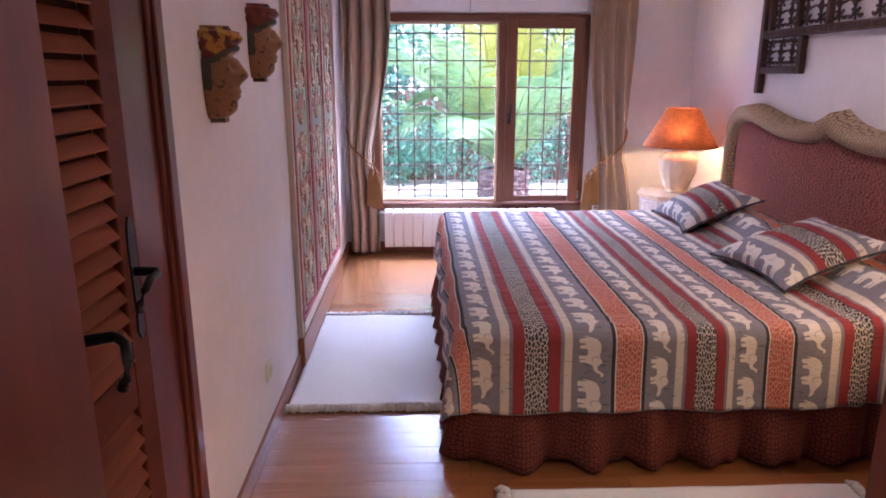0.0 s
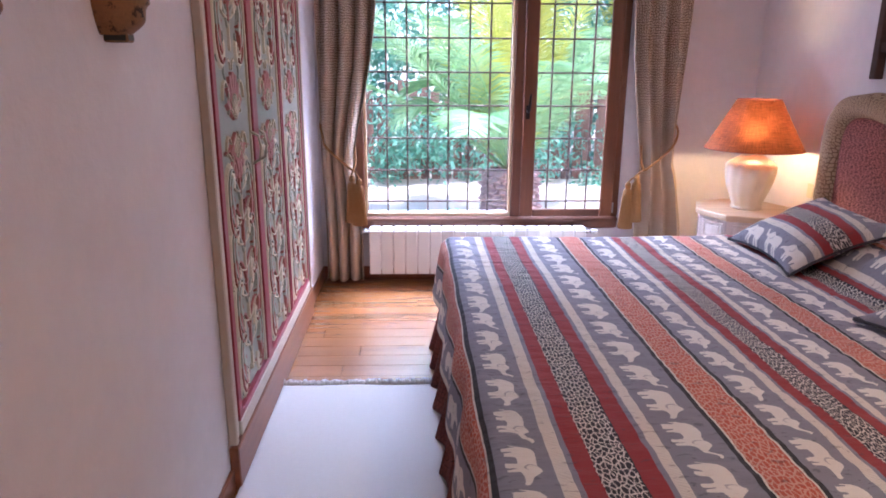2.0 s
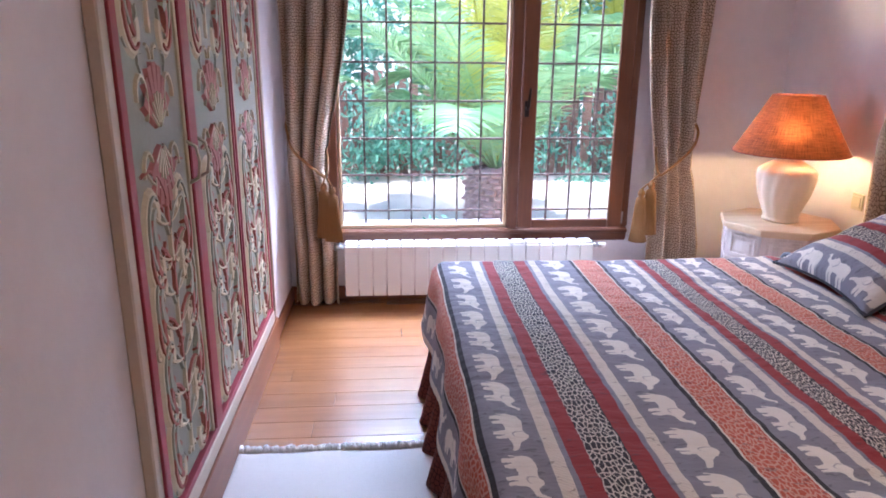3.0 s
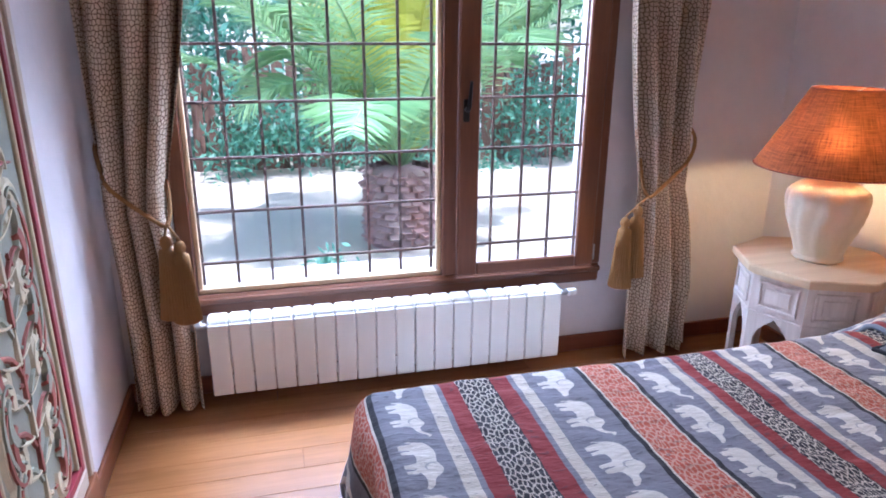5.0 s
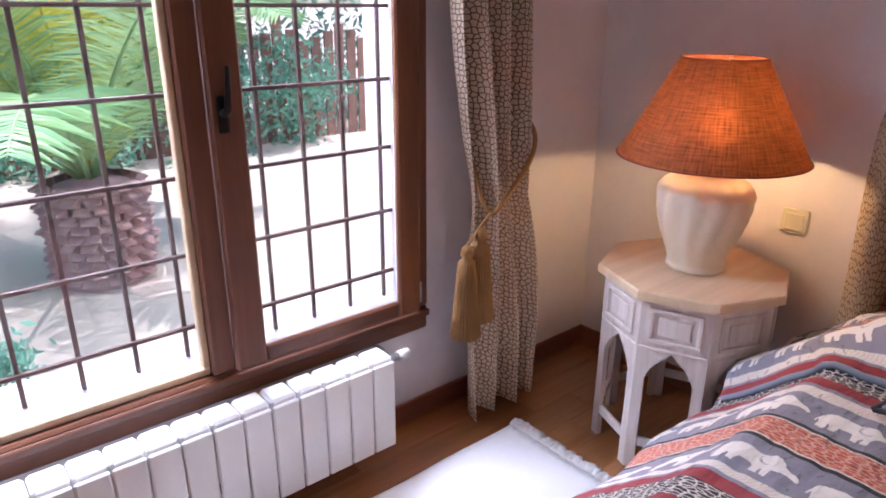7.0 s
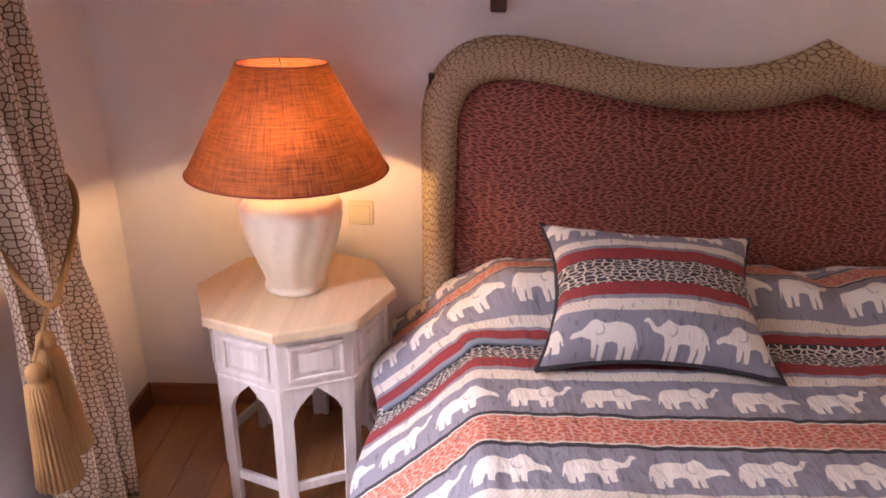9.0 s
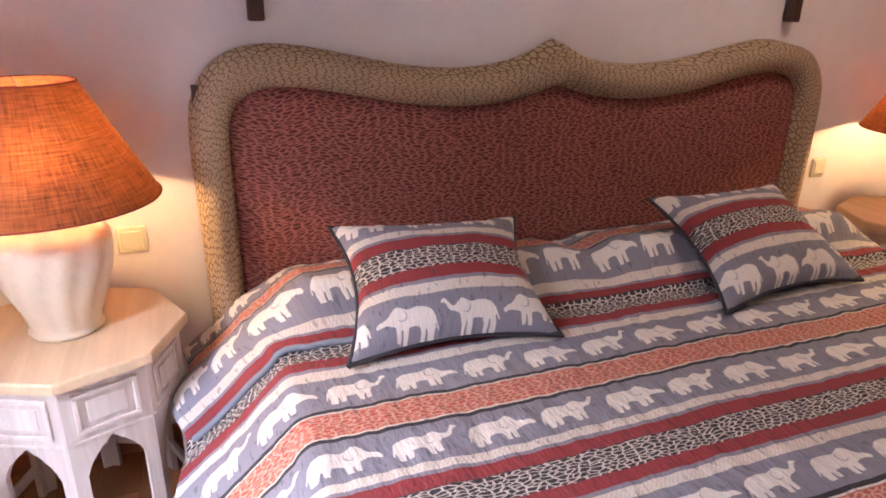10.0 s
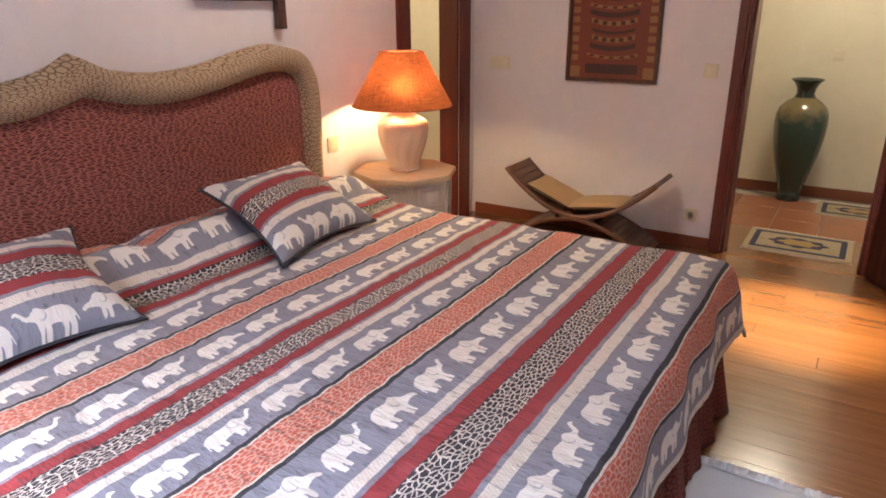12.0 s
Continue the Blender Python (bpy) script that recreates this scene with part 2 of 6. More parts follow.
    # shade in the puckers, painted as dark strokes everywhere but on the elephants
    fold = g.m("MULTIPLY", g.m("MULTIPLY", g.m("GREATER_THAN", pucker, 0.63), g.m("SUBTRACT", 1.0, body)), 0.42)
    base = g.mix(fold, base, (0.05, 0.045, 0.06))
    g.set(Base_Color=base, Roughness=0.9)
    g.bump(pucker, 0.65, 0.007)
    g.bump(weave, 0.3, 0.0008)
    return g.mat


M_WALL = plaster("wall_plaster", (0.74, 0.68, 0.68), 0.45)
M_WALL_CREAM = plaster("cream_plaster", (0.72, 0.66, 0.50), 0.3)
M_CEIL = plaster("ceiling_paint", (0.80, 0.78, 0.75), 0.2)
M_FLOOR = wood("floor_board", (0.20, 0.070, 0.019), (0.38, 0.160, 0.050), 0.14, 0, 1.0, 0.8, 0.8)
M_FLOOR.node_tree.nodes["Principled BSDF"].inputs["Coat IOR"].default_value = 1.8
M_FLOOR.node_tree.nodes["Principled BSDF"].inputs["Coat Roughness"].default_value = 0.24
M_DOORWOOD = wood("red_stained_wood", (0.075, 0.009, 0.005), (0.16, 0.022, 0.010), 0.42, 2, 1.0, 0.3)
M_BROWNDOOR = wood("brown_door_wood", (0.016, 0.005, 0.003), (0.060, 0.019, 0.010), 0.8, 2, 0.7, 0.0, 1.3)
M_BROWNDOOR.node_tree.nodes["Principled BSDF"].inputs["Specular IOR Level"].default_value = 0.15
M_LOUVRE = wood("louvre_wood", (0.060, 0.011, 0.004), (0.130, 0.026, 0.009), 0.7, 1, 1.0)
# louvre wood again, with the warm light on the slats put into its colour
M_SLAT = wood("lit_slat_wood", (0.15, 0.034, 0.012), (0.29, 0.080, 0.028), 0.7, 1, 1.0)
for m_ in (M_LOUVRE, M_SLAT):
    m_.node_tree.nodes["Principled BSDF"].inputs["Specular IOR Level"].default_value = 0.2
M_WINWOOD = wood("window_wood", (0.085, 0.026, 0.010), (0.20, 0.068, 0.026), 0.38, 2, 1.0, 0.1)
M_WINWOOD_H = wood("window_wood_lying", (0.085, 0.026, 0.010), (0.20, 0.068, 0.026), 0.38, 0, 1.0, 0.1)
M_SKIRT_Y = wood("skirting_wood", (0.16, 0.045, 0.016), (0.30, 0.10, 0.035), 0.35, 1, 1.0, 0.2)
M_SKIRT_X = wood("skirting_wood_across", (0.13, 0.030, 0.012), (0.24, 0.07, 0.026), 0.35, 0, 1.0, 0.2)
M_DARKWOOD = wood("carved_dark_wood", (0.028, 0.011, 0.007), (0.085, 0.034, 0.022), 0.55, 1, 1.0)
M_STOOLWOOD = wood("stool_wood", (0.045, 0.016, 0.008), (0.15, 0.055, 0.025), 0.35, 1, 1.0, 0.2)
M_NSTOP = wood("pickled_top_wood", (0.50, 0.34, 0.19), (0.72, 0.55, 0.35), 0.45, 0, 0.6)
M_NSBASE = wood("whitewashed_wood", (0.46, 0.38, 0.34), (0.74, 0.67, 0.61), 0.6, 2, 1.2)
M_RADIATOR = plain("radiator_enamel", (0.78, 0.77, 0.74), 0.32, 0, 0.03, 6, 0.05)
M_CHROME = plain("dull_metal", (0.42, 0.42, 0.42), 0.35, 0.9)
M_IRON = plain("black_iron", (0.018, 0.015, 0.014), 0.42, 0.6)
M_BARS = plain("rusty_brown_iron", (0.11, 0.070, 0.058), 0.6, 0.3, 0.3, 20)
M_CERAMIC = plain("cream_ceramic", (0.76, 0.65, 0.49), 0.5, 0, 0.10, 15, 0.4, 0.003)
M_PLASTIC = plain("ivory_plastic", (0.66, 0.60, 0.44), 0.4, 0, 0.03)
M_RUG = plain("white_cotton_rug", (0.80, 0.79, 0.77), 0.95, 0, 0.06, 60, 0.9, 0.004)
M_FRINGE = plain("cotton_fringe", (0.72, 0.69, 0.64), 0.95, 0, 0.12, 60, 0.9, 0.004)
M_TASSEL = plain("gold_brown_thread", (0.30, 0.145, 0.040), 0.8, 0, 0.3, 120, 0.9, 0.003)
M_TILE = plain("terracotta", (0.34, 0.13, 0.06), 0.3, 0, 0.18, 5, 0.2, 0.001, 0.3)
M_SANDSTONE = plain("pale_gravel", (0.50, 0.45, 0.37), 0.95, 0, 0.22, 1.2, 0.9, 0.01)
M_CUSHGOLD = plain("gold_cushion_cloth", (0.42, 0.27, 0.12), 0.6, 0, 0.12, 40, 0.5)
M_WHITEPAINT = plain("white_paint", (0.78, 0.77, 0.76), 0.6, 0, 0.03)
M_REVEAL = plain("outer_render", (0.42, 0.38, 0.36), 0.9, 0, 0.08)
M_PINKPAVE = plain("pink_paving", (0.52, 0.36, 0.29), 0.9, 0, 0.1)

M_ELEPHANT = elephant_cloth("elephant_stripe_cloth")
M_HBFRAME = crackle("snakeskin_print_cloth", (0.48, 0.35, 0.22), (0.18, 0.112, 0.065), (55, 130, 1), 0.11, True, (0.39, 0.285, 0.18), warp=0.25, chevron=0.02, every=0.19, random=0.8)
M_HBPANEL = crackle("red_print_cloth", (0.110, 0.030, 0.025), (0.33, 0.112, 0.082), (32, 120, 1), 0.17, True, (0.11, 0.028, 0.025), 0.85, 0.9, 0.35, 0.06, 0.24, 0.9)
M_SKIRTCLOTH = crackle("brown_red_print_cloth", (0.17, 0.048, 0.030), (0.040, 0.011, 0.010), (56, 50, 1), 0.075, True, (0.17, 0.04, 0.03), warp=0.12)
M_CURTAIN = crackle("beige_print_curtain", (0.70, 0.56, 0.41), (0.12, 0.055, 0.033), (46, 60, 1), 0.09, True, (0.60, 0.47, 0.33), warp=0.12)


def glass_material():
    g = Nodes("window_glass")
    g.set(Base_Color=(1, 1, 1), Roughness=0.0, IOR=1.45, Transmission_Weight=1.0)
    return g.mat


def shade_material():
    g = Nodes("orange_linen_shade")
    v = g.coord((1, 1, 1), True)
    n = g.noise(g.coord((16, 210, 1), True), 1.0, 3)
    n2 = g.noise(g.coord((210, 16, 1), True), 1.0, 3)
    big = g.noise(v, 4.0, 2)
    w = g.m("MULTIPLY_ADD", big, 0.3, g.m("MULTIPLY", g.m("ADD", n, n2), 0.5))
    w = g.m("MULTIPLY_ADD", g.m("SUBTRACT", w, 0.58), 2.7, 0.42)
    col = g.mix(g.m("MAXIMUM", g.m("MINIMUM", w, 1.0), 0.0), (0.070, 0.011, 0.005), (0.37, 0.105, 0.026))
    g.set(Base_Color=col, Roughness=0.85)
    tr = g.node("BsdfTranslucent", Color=col)
    fwd = g.node("BsdfRefraction", Color=col, Roughness=0.95, IOR=1.35)
    m2 = g.node("MixShader")
    m2.inputs[0].default_value = 0.22
    g.t.links.new(tr.outputs[0], m2.inputs[1])
    g.t.links.new(fwd.outputs[0], m2.inputs[2])
    mx = g.node("MixShader")
    mx.inputs[0].default_value = 0.20
    g.t.links.new(g.bsdf.outputs[0], mx.inputs[1])
    g.t.links.new(m2.outputs[0], mx.inputs[2])
    out = [n for n in g.t.nodes if n.type == "OUTPUT_MATERIAL"][0]
    g.t.links.new(mx.outputs[0], out.inputs[0])
    return g.mat


def emitter(name, colour, strength):
    g = Nodes(name)
    g.set(Base_Color=colour, Emission_Color=colour, Emission_Strength=strength)
    return g.mat


def leaf_material(name, a, b, through_light=0.4):
    g = Nodes(name)
    geo = g.node("NewGeometry")
    n = g.noise(g.coord(), 2.0, 2)
    f = g.m("MULTIPLY_ADD", geo.outputs["Random Per Island"], 0.7, g.m("MULTIPLY", n, 0.3))
    col = g.mix(f, a, b)
    g.set(Base_Color=col, Roughness=0.45)
    tr = g.node("BsdfTranslucent", Color=col)
    mx = g.node("MixShader")
    mx.inputs[0].default_value = through_light
    g.t.links.new(g.bsdf.outputs[0], mx.inputs[1])
    g.t.links.new(tr.outputs[0], mx.inputs[2])
    out = [n for n in g.t.nodes if n.type == "OUTPUT_MATERIAL"][0]
    g.t.links.new(mx.outputs[0], out.inputs[0])
    return g.mat


M_GLASS = glass_material()
M_SHADE = shade_material()
M_BULB = emitter("lit_bulb", (1.0, 0.75, 0.4), 20.0)
M_DIFF = emitter("lit_diffuser", (1.0, 0.85, 0.62), 6.0)
M_PALM = leaf_material("palm_leaf", (0.16, 0.34, 0.17), (0.36, 0.55, 0.26), 0.5)
M_PALMNEW = leaf_material("young_palm_leaf", (0.42, 0.44, 0.06), (0.62, 0.60, 0.13), 0.5)
M_HEDGE = leaf_material("hedge_leaf", (0.07, 0.25, 0.18), (0.22, 0.46, 0.32), 0.45)
M_BARK = plain("palm_bark", (0.32, 0.21, 0.19), 0.9, 0, 0.4, 9, 0.9, 0.01)
M_FENCE = wood("fence_wood", (0.10, 0.05, 0.035), (0.24, 0.14, 0.10), 0.8, 2, 0.5)

# ---- helpers for building ----


def link(name, bm, material, parent=None, label="", kind="", smooth=False):
    """Links a bmesh as one mesh object, under a parent if there is one."""
    me = bpy.data.meshes.new(name)
    bm.to_mesh(me)
    bm.free()
    for m in material if isinstance(material, (list, tuple)) else (material,):
        me.materials.append(m)
    if smooth:
        me.shade_smooth()
    ob = new(name, me)
    if parent is not None:
        ob.parent = parent
        ob.matrix_parent_inverse = parent.matrix_world.inverted()
    return tagged(ob, label=label, kind=kind)


def thing(name, at, label, category, group="", turn=0):
    ob = new(name)
    ob.empty_display_size = 0.1
    ob.location = at
    ob.rotation_euler[2] = radians(turn)
    bpy.context.view_layer.update()
    return tagged(ob, label, category, group)


def box(bm, lo, hi, bevel=0.0, mat=0):
    x0, y0, z0 = lo
    x1, y1, z1 = hi
    vs = [bm.verts.new(c) for c in ((x0, y0, z0), (x1, y0, z0), (x1, y1, z0), (x0, y1, z0), (x0, y0, z1), (x1, y0, z1), (x1, y1, z1), (x0, y1, z1))]
    fs = [bm.faces.new([vs[i] for i in f]) for f in ((3, 2, 1, 0), (4, 5, 6, 7), (0, 1, 5, 4), (1, 2, 6, 5), (2, 3, 7, 6), (3, 0, 4, 7))]
    for f in fs:
        f.material_index = mat
    if bevel:
        es = list({e for f in fs for e in f.edges})
        bmesh.ops.bevel(bm, geom=es, offset=bevel, segments=1, affect="EDGES", profile=0.5)
    return vs


def boxed(name, lo, hi, material, parent=None, bevel=0.0, label="", kind=""):
    bm = bmesh.new()
    box(bm, lo, hi, bevel)
    return link(name, bm, material, parent, label, kind)


def revolve(bm, profile, at=(0, 0, 0), segs=32, wave=None, uv=False):
    """Turns a profile of (radius, height) round the z axis."""
    rings = []
    for k, (r, z) in enumerate(profile):
        ring = []
        for i in range(segs):
            a = 2 * math.pi * i / segs
            rr = r + (wave(a, z, r) if wave else 0)
            ring.append(bm.verts.new((at[0] + rr * math.cos(a), at[1] + rr * math.sin(a), at[2] + z)))
        rings.append(ring)
    lay = bm.loops.layers.uv.verify() if uv else None
    for k in range(len(rings) - 1):
        for i in range(segs):
            j = (i + 1) % segs
            f = bm.faces.new((rings[k][i], rings[k][j], rings[k + 1][j], rings[k + 1][i]))
            f.smooth = True
            if uv:
                for lp, (ii, kk) in zip(f.loops, ((i, k), (i + 1, k), (i + 1, k + 1), (i, k + 1))):
                    lp[lay].uv = (ii / segs * 1.2, profile[kk][1])
    return rings


def tube(bm, pts, radius, segs=8, closed_ends=True):
    """A round bar through points; radius may be a list."""
    pts = [Vector(p) for p in pts]
    rings = []
    for i, p in enumerate(pts):
        d = (pts[min(i + 1, len(pts) - 1)] - pts[max(i - 1, 0)]).normalized()
        side = d.cross(Vector((0, 0, 1)) if abs(d.z) < 0.95 else Vector((0, 1, 0))).normalized()
        up = side.cross(d)
        r = radius[i] if isinstance(radius, (list, tuple)) else radius
        rings.append([bm.verts.new(p + side * (r * math.cos(a)) + up * (r * math.sin(a))) for a in (2 * math.pi * k / segs for k in range(segs))])
    for a, b in zip(rings, rings[1:]):
        for k in range(segs):
            f = bm.faces.new((a[k], a[(k + 1) % segs], b[(k + 1) % segs], b[k]))
            f.smooth = True
    if closed_ends:
        bm.faces.new(rings[0][::-1])
        bm.faces.new(rings[-1])


def grid_mesh(name, pts, nu, nv, uvs, material, parent=None, label="", thick=0.0, closed=False):
    """A sheet from nu x nv points with uvs."""
    bm = bmesh.new()
    vs = [bm.verts.new(p) for p in pts]
    lay = bm.loops.layers.uv.verify()
    for i in range(nu - 1):
        for j in range(nv - 1):
            ids = (i * nv + j, (i + 1) * nv + j, (i + 1) * nv + j + 1, i * nv + j + 1)
            f = bm.faces.new([vs[k] for k in ids])
            f.smooth = True
            for lp, k in zip(f.loops, ids):
                lp[lay].uv = uvs[k]
    ob = link(name, bm, material, parent, label)
    if thick:
        so = ob.modifiers.new("solid", "SOLIDIFY")
        so.thickness, so.offset = thick, -1
    return ob


def smooth_curve(pts, sub=4):
    """Catmull-Rom through 2D points."""
    out = []
    n = len(pts)
    for i in range(n - 1):
        p0, p1, p2, p3 = (Vector(pts[max(i - 1, 0)]), Vector(pts[i]), Vector(pts[i + 1]), Vector(pts[min(i + 2, n - 1)]))
        for k in range(sub):
            t = k / sub
            out.append(tuple(0.5 * ((2 * p1) + (p2 - p0) * t + (2 * p0 - 5 * p1 + 4 * p2 - p3) * t * t + (3 * p1 - p0 - 3 * p2 + p3) * t ** 3)))
    out.append(tuple(pts[-1]))
    return out


# ---- the room ----
LX, RX, Y0, Y1, H = -0.60, 2.30, 1.24, 6.36, 2.50
WX0, WX1, WZ0, WZ1 = -0.36, 1.425, 0.35, 1.965
DX0, DX1, DH = -0.275, 0.50, 2.05
SY0, SY1 = 1.45, 2.05

bm = bmesh.new()
box(bm, (LX - 0.3, Y1, -0.5), (WX0, Y1 + 0.32, H + 0.2))
box(bm, (WX1, Y1, -0.5), (4.2, Y1 + 0.32, H + 0.2))
box(bm, (WX0, Y1, -0.5), (WX1, Y1 + 0.32, WZ0))
box(bm, (WX0, Y1, WZ1), (WX1, Y1 + 0.32, H + 0.2))
link("wall_window_side", bm, M_WALL, kind="structure")
bm = bmesh.new()
box(bm, (LX - 0.25, -0.7, -0.1), (LX, Y1, H + 0.1))
link("wall_wardrobe_side", bm, M_WALL, kind="structure")
bm = bmesh.new()
box(bm, (RX, SY1, -0.1), (RX + 0.14, Y1, H + 0.1))
box(bm, (RX, SY0, DH + 0.05), (RX + 0.14, SY1, H + 0.1))
box(bm, (RX, Y0 - 0.14, -0.1), (RX + 0.14, SY0, H + 0.1))
link("wall_headboard_side", bm, M_WALL, kind="structure")
bm = bmesh.new()
box(bm, (LX, Y0 - 0.14, -0.1), (DX0, Y0, H + 0.1))
box(bm, (DX1, Y0 - 0.14, -0.1), (RX, Y0, H + 0.1))
box(bm, (DX0, Y0 - 0.14, DH), (DX1, Y0, H + 0.1))
link("wall_door_side", bm, M_WALL, kind="structure")
boxed("ceiling", (LX - 0.3, -0.9, H), (4.2, Y1 + 0.6, H + 0.2), M_CEIL, kind="structure")

# hall and side room
bm = bmesh.new()
box(bm, (LX, -0.66, -0.1), (2.6, -0.54, H + 0.1))
box(bm, (1.5, -0.54, -0.1), (1.6, Y0 - 0.14, H + 0.1))
link("wall_hall", bm, M_WALL_CREAM, kind="structure")
bm = bmesh.new()
box(bm, (3.7, 0.3, -0.1), (3.85, Y1, H + 0.1))
box(bm, (RX + 0.14, 0.3, -0.1), (3.7, 0.42, H + 0.1))
box(bm, (RX + 0.14, 2.6, -0.1), (3.7, 2.72, H + 0.1))
link("wall_side_room", bm, M_WALL_CREAM, kind="structure")

boxed("foundation", (LX - 0.25, -0.66, -0.60), (3.85, Y1 - 0.002, -0.145), M_REVEAL, kind="structure")
boxed("wall_hall_end", (1.601, -0.66, -0.1), (RX + 0.14, Y0 - 0.141, H), M_WALL_CREAM, kind="structure")

# ---- doors, window, trim ----


def casing(name, plane, lo, hi, top, width, axis, side, material, depth=0.02):
    """Door casing on a wall: two posts and a head. axis: the wall's direction, side: which way it stands out of the wall."""
    bm = bmesh.new()
    for a0, a1, z0, z1 in ((lo - width, lo, 0, top + width), (hi, hi + width, 0, top + width), (lo, hi, top, top + width)):
        for inset, d in ((0.0, depth), (0.018, depth + 0.008)):
            b0, b1 = a0 + inset, a1 - inset
            c0, c1 = (plane, plane + side * d) if side > 0 else (plane + side * d, plane)
            zz0, zz1 = (z0, z1 - inset) if z0 == 0 else (z0 + inset, z1 - inset)
            if axis == "x":
                box(bm, (b0, c0, zz0), (b1, c1, zz1), 0.004)
            else:
                box(bm, (c0, b0, zz0), (c1, b1, zz1), 0.004)
    return link(name, bm, material, kind="structure")


casing("door_casing_entry", Y0, DX0, DX1, DH, 0.07, "x", 1, M_DOORWOOD)
bm = bmesh.new()
box(bm, (DX0 - 0.002, Y0 - 0.16, 0), (DX0 + 0.022, Y0 - 0.002, DH))
box(bm, (DX1 - 0.022, Y0 - 0.16, 0), (DX1 + 0.002, Y0 - 0.002, DH))
box(bm, (DX0 + 0.022, Y0 - 0.16, DH - 0.022), (DX1 - 0.022, Y0 - 0.002, DH))
link("door_lining_entry", bm, M_DOORWOOD, kind="structure")

casing("door_casing_side_room", RX, SY0, SY1, DH, 0.13, "y", -1, M_DOORWOOD)
bm = bmesh.new()
box(bm, (RX + 0.002, SY0 - 0.002, 0), (RX + 0.145, SY0 + 0.022, DH))
box(bm, (RX + 0.002, SY1 - 0.022, 0), (RX + 0.145, SY1 + 0.002, DH))
box(bm, (RX + 0.002, SY0 + 0.022, DH - 0.022), (RX + 0.145, SY1 - 0.022, DH))
link("door_lining_side_room", bm, M_DOORWOOD, kind="structure")


def lever_handle(parent, at, out, along):
    """Wrought lever on a long plate. out: away from the leaf; along: the way the lever points."""
    out, along, at = Vector(out), Vector(along), Vector(at)
    bm = bmesh.new()
    side = out.cross(Vector((0, 0, 1)))
    pts = []
    for z, w in ((-0.15, 0.004), (-0.13, 0.016), (-0.10, 0.012), (0.06, 0.017), (0.10, 0.013), (0.12, 0.004)):
        pts.append((z, w))
    for s0, s1 in zip(pts, pts[1:]):
        q = []
        for d in (0.0, 0.004):
            for z, w in (s0, s1):
                for sg in (-1, 1):
                    q.append(bm.verts.new(at + side * (w * sg) + Vector((0, 0, z)) + out * d))
        for f in ((0, 1, 3, 2), (4, 6, 7, 5), (0, 4, 5, 1), (2, 3, 7, 6), (0, 2, 6, 4), (1, 5, 7, 3)):
            bm.faces.new([q[i] for i in f])
    bmesh.ops.recalc_face_normals(bm, faces=bm.faces)
    link("handle_plate", bm, M_IRON, parent, "black iron handle plate")
    bm = bmesh.new()
    base = at + out * 0.004
    tube(bm, [base, base + out * 0.045, base + out * 0.055 + along * 0.02, base + out * 0.058 + along * 0.065 + Vector((0, 0, 0.006)),
              base + out * 0.058 + along * 0.10 + Vector((0, 0, -0.01)), base + out * 0.050 + along * 0.112 + Vector((0, 0, -0.035)), base + out * 0.046 + along * 0.104 + Vector((0, 0, -0.05))],
         [0.011, 0.010, 0.009, 0.0085, 0.0085, 0.009, 0.010], 8)
    link("lever", bm, M_IRON, parent, "curled black iron lever")


# the entry door's leaf, open against the wardrobe wall
door = thing("door_1", (-0.300, 1.275, 0.0), "open dark brown planked door with black iron lever handle", "door", turn=118)
bm = bmesh.new()
box(bm, (0.0, -0.012, 0.01), (0.535, 0.018, 2.02), 0.003)
leaf = link("leaf", bm, M_BROWNDOOR)
leaf.parent = door
for k in range(5):
    bm = bmesh.new()
    box(bm, (0.008 + k * 0.104, -0.018, 0.03), (0.109 + k * 0.104, -0.0122, 2.0), 0.003)
    b = link("plank", bm, M_BROWNDOOR)
    b.parent = leaf
bm = bmesh.new()
box(bm, (0.5352, -0.009, 0.86), (0.537, 0.009, 1.10))
p = link("lock_plate", bm, M_CHROME, label="dull steel lock plate")
p.parent = door
bpy.context.view_layer.update()
mw = door.matrix_world
face_n = (mw.to_3x3() @ Vector((0, 1, 0))).normalized()
lever_handle(door, mw @ Vector((0.50, -0.018, 1.07)), -face_n, (mw.to_3x3() @ Vector((-1, 0, 0))).normalized())

# louvred closet door in the wardrobe wall
bm = bmesh.new()
box(bm, (LX, 1.5005, 2.0305), (LX + 0.024, 2.3045, 2.13), 0.004)
case_ = link("door_casing_louvred", bm, M_DOORWOOD, kind="structure")
for name_, a0, a1, z1, d in (("casing_board", 1.405, 1.500, 2.13, 0.024), ("casing_board", 2.305, 2.395, 2.13, 0.024), ("casing_moulding", 2.325, 2.375, 2.13, 0.034), ("jamb_board", 1.5005, 1.5245, 2.03, 0.014), ("jamb_board", 2.108, 2.3045, 2.03, 0.014)):
    boxed(name_, (LX, a0, 0), (LX + d, a1, z1), M_DOORWOOD, case_, 0.004)
lou = thing("louvred_door", (LX, 1.82, 0), "closed red-brown louvred wooden closet door with an iron handle", "door")
fx0, fx1 = LX + 0.004, LX + 0.030
bm = bmesh.new()
for a0, a1 in ((1.527, 1.612), (2.018, 2.105)):
    box(bm, (fx0, a0, 0.01), (fx1, a1, 2.025), 0.003)
for z0, z1 in ((0.01, 0.14), (0.80, 0.90), (1.93, 2.025)):
    box(bm, (fx0, 1.6122, z0), (fx1, 2.0178, z1), 0.003)
link("frame", bm, M_LOUVRE, lou)
bm = bmesh.new()
box(bm, (fx0 - 0.003, 1.613, 0.14), (fx0 + 0.001, 2.017, 1.93))
link("backing", bm, M_BROWNDOOR, lou)
sl = bmesh.new()
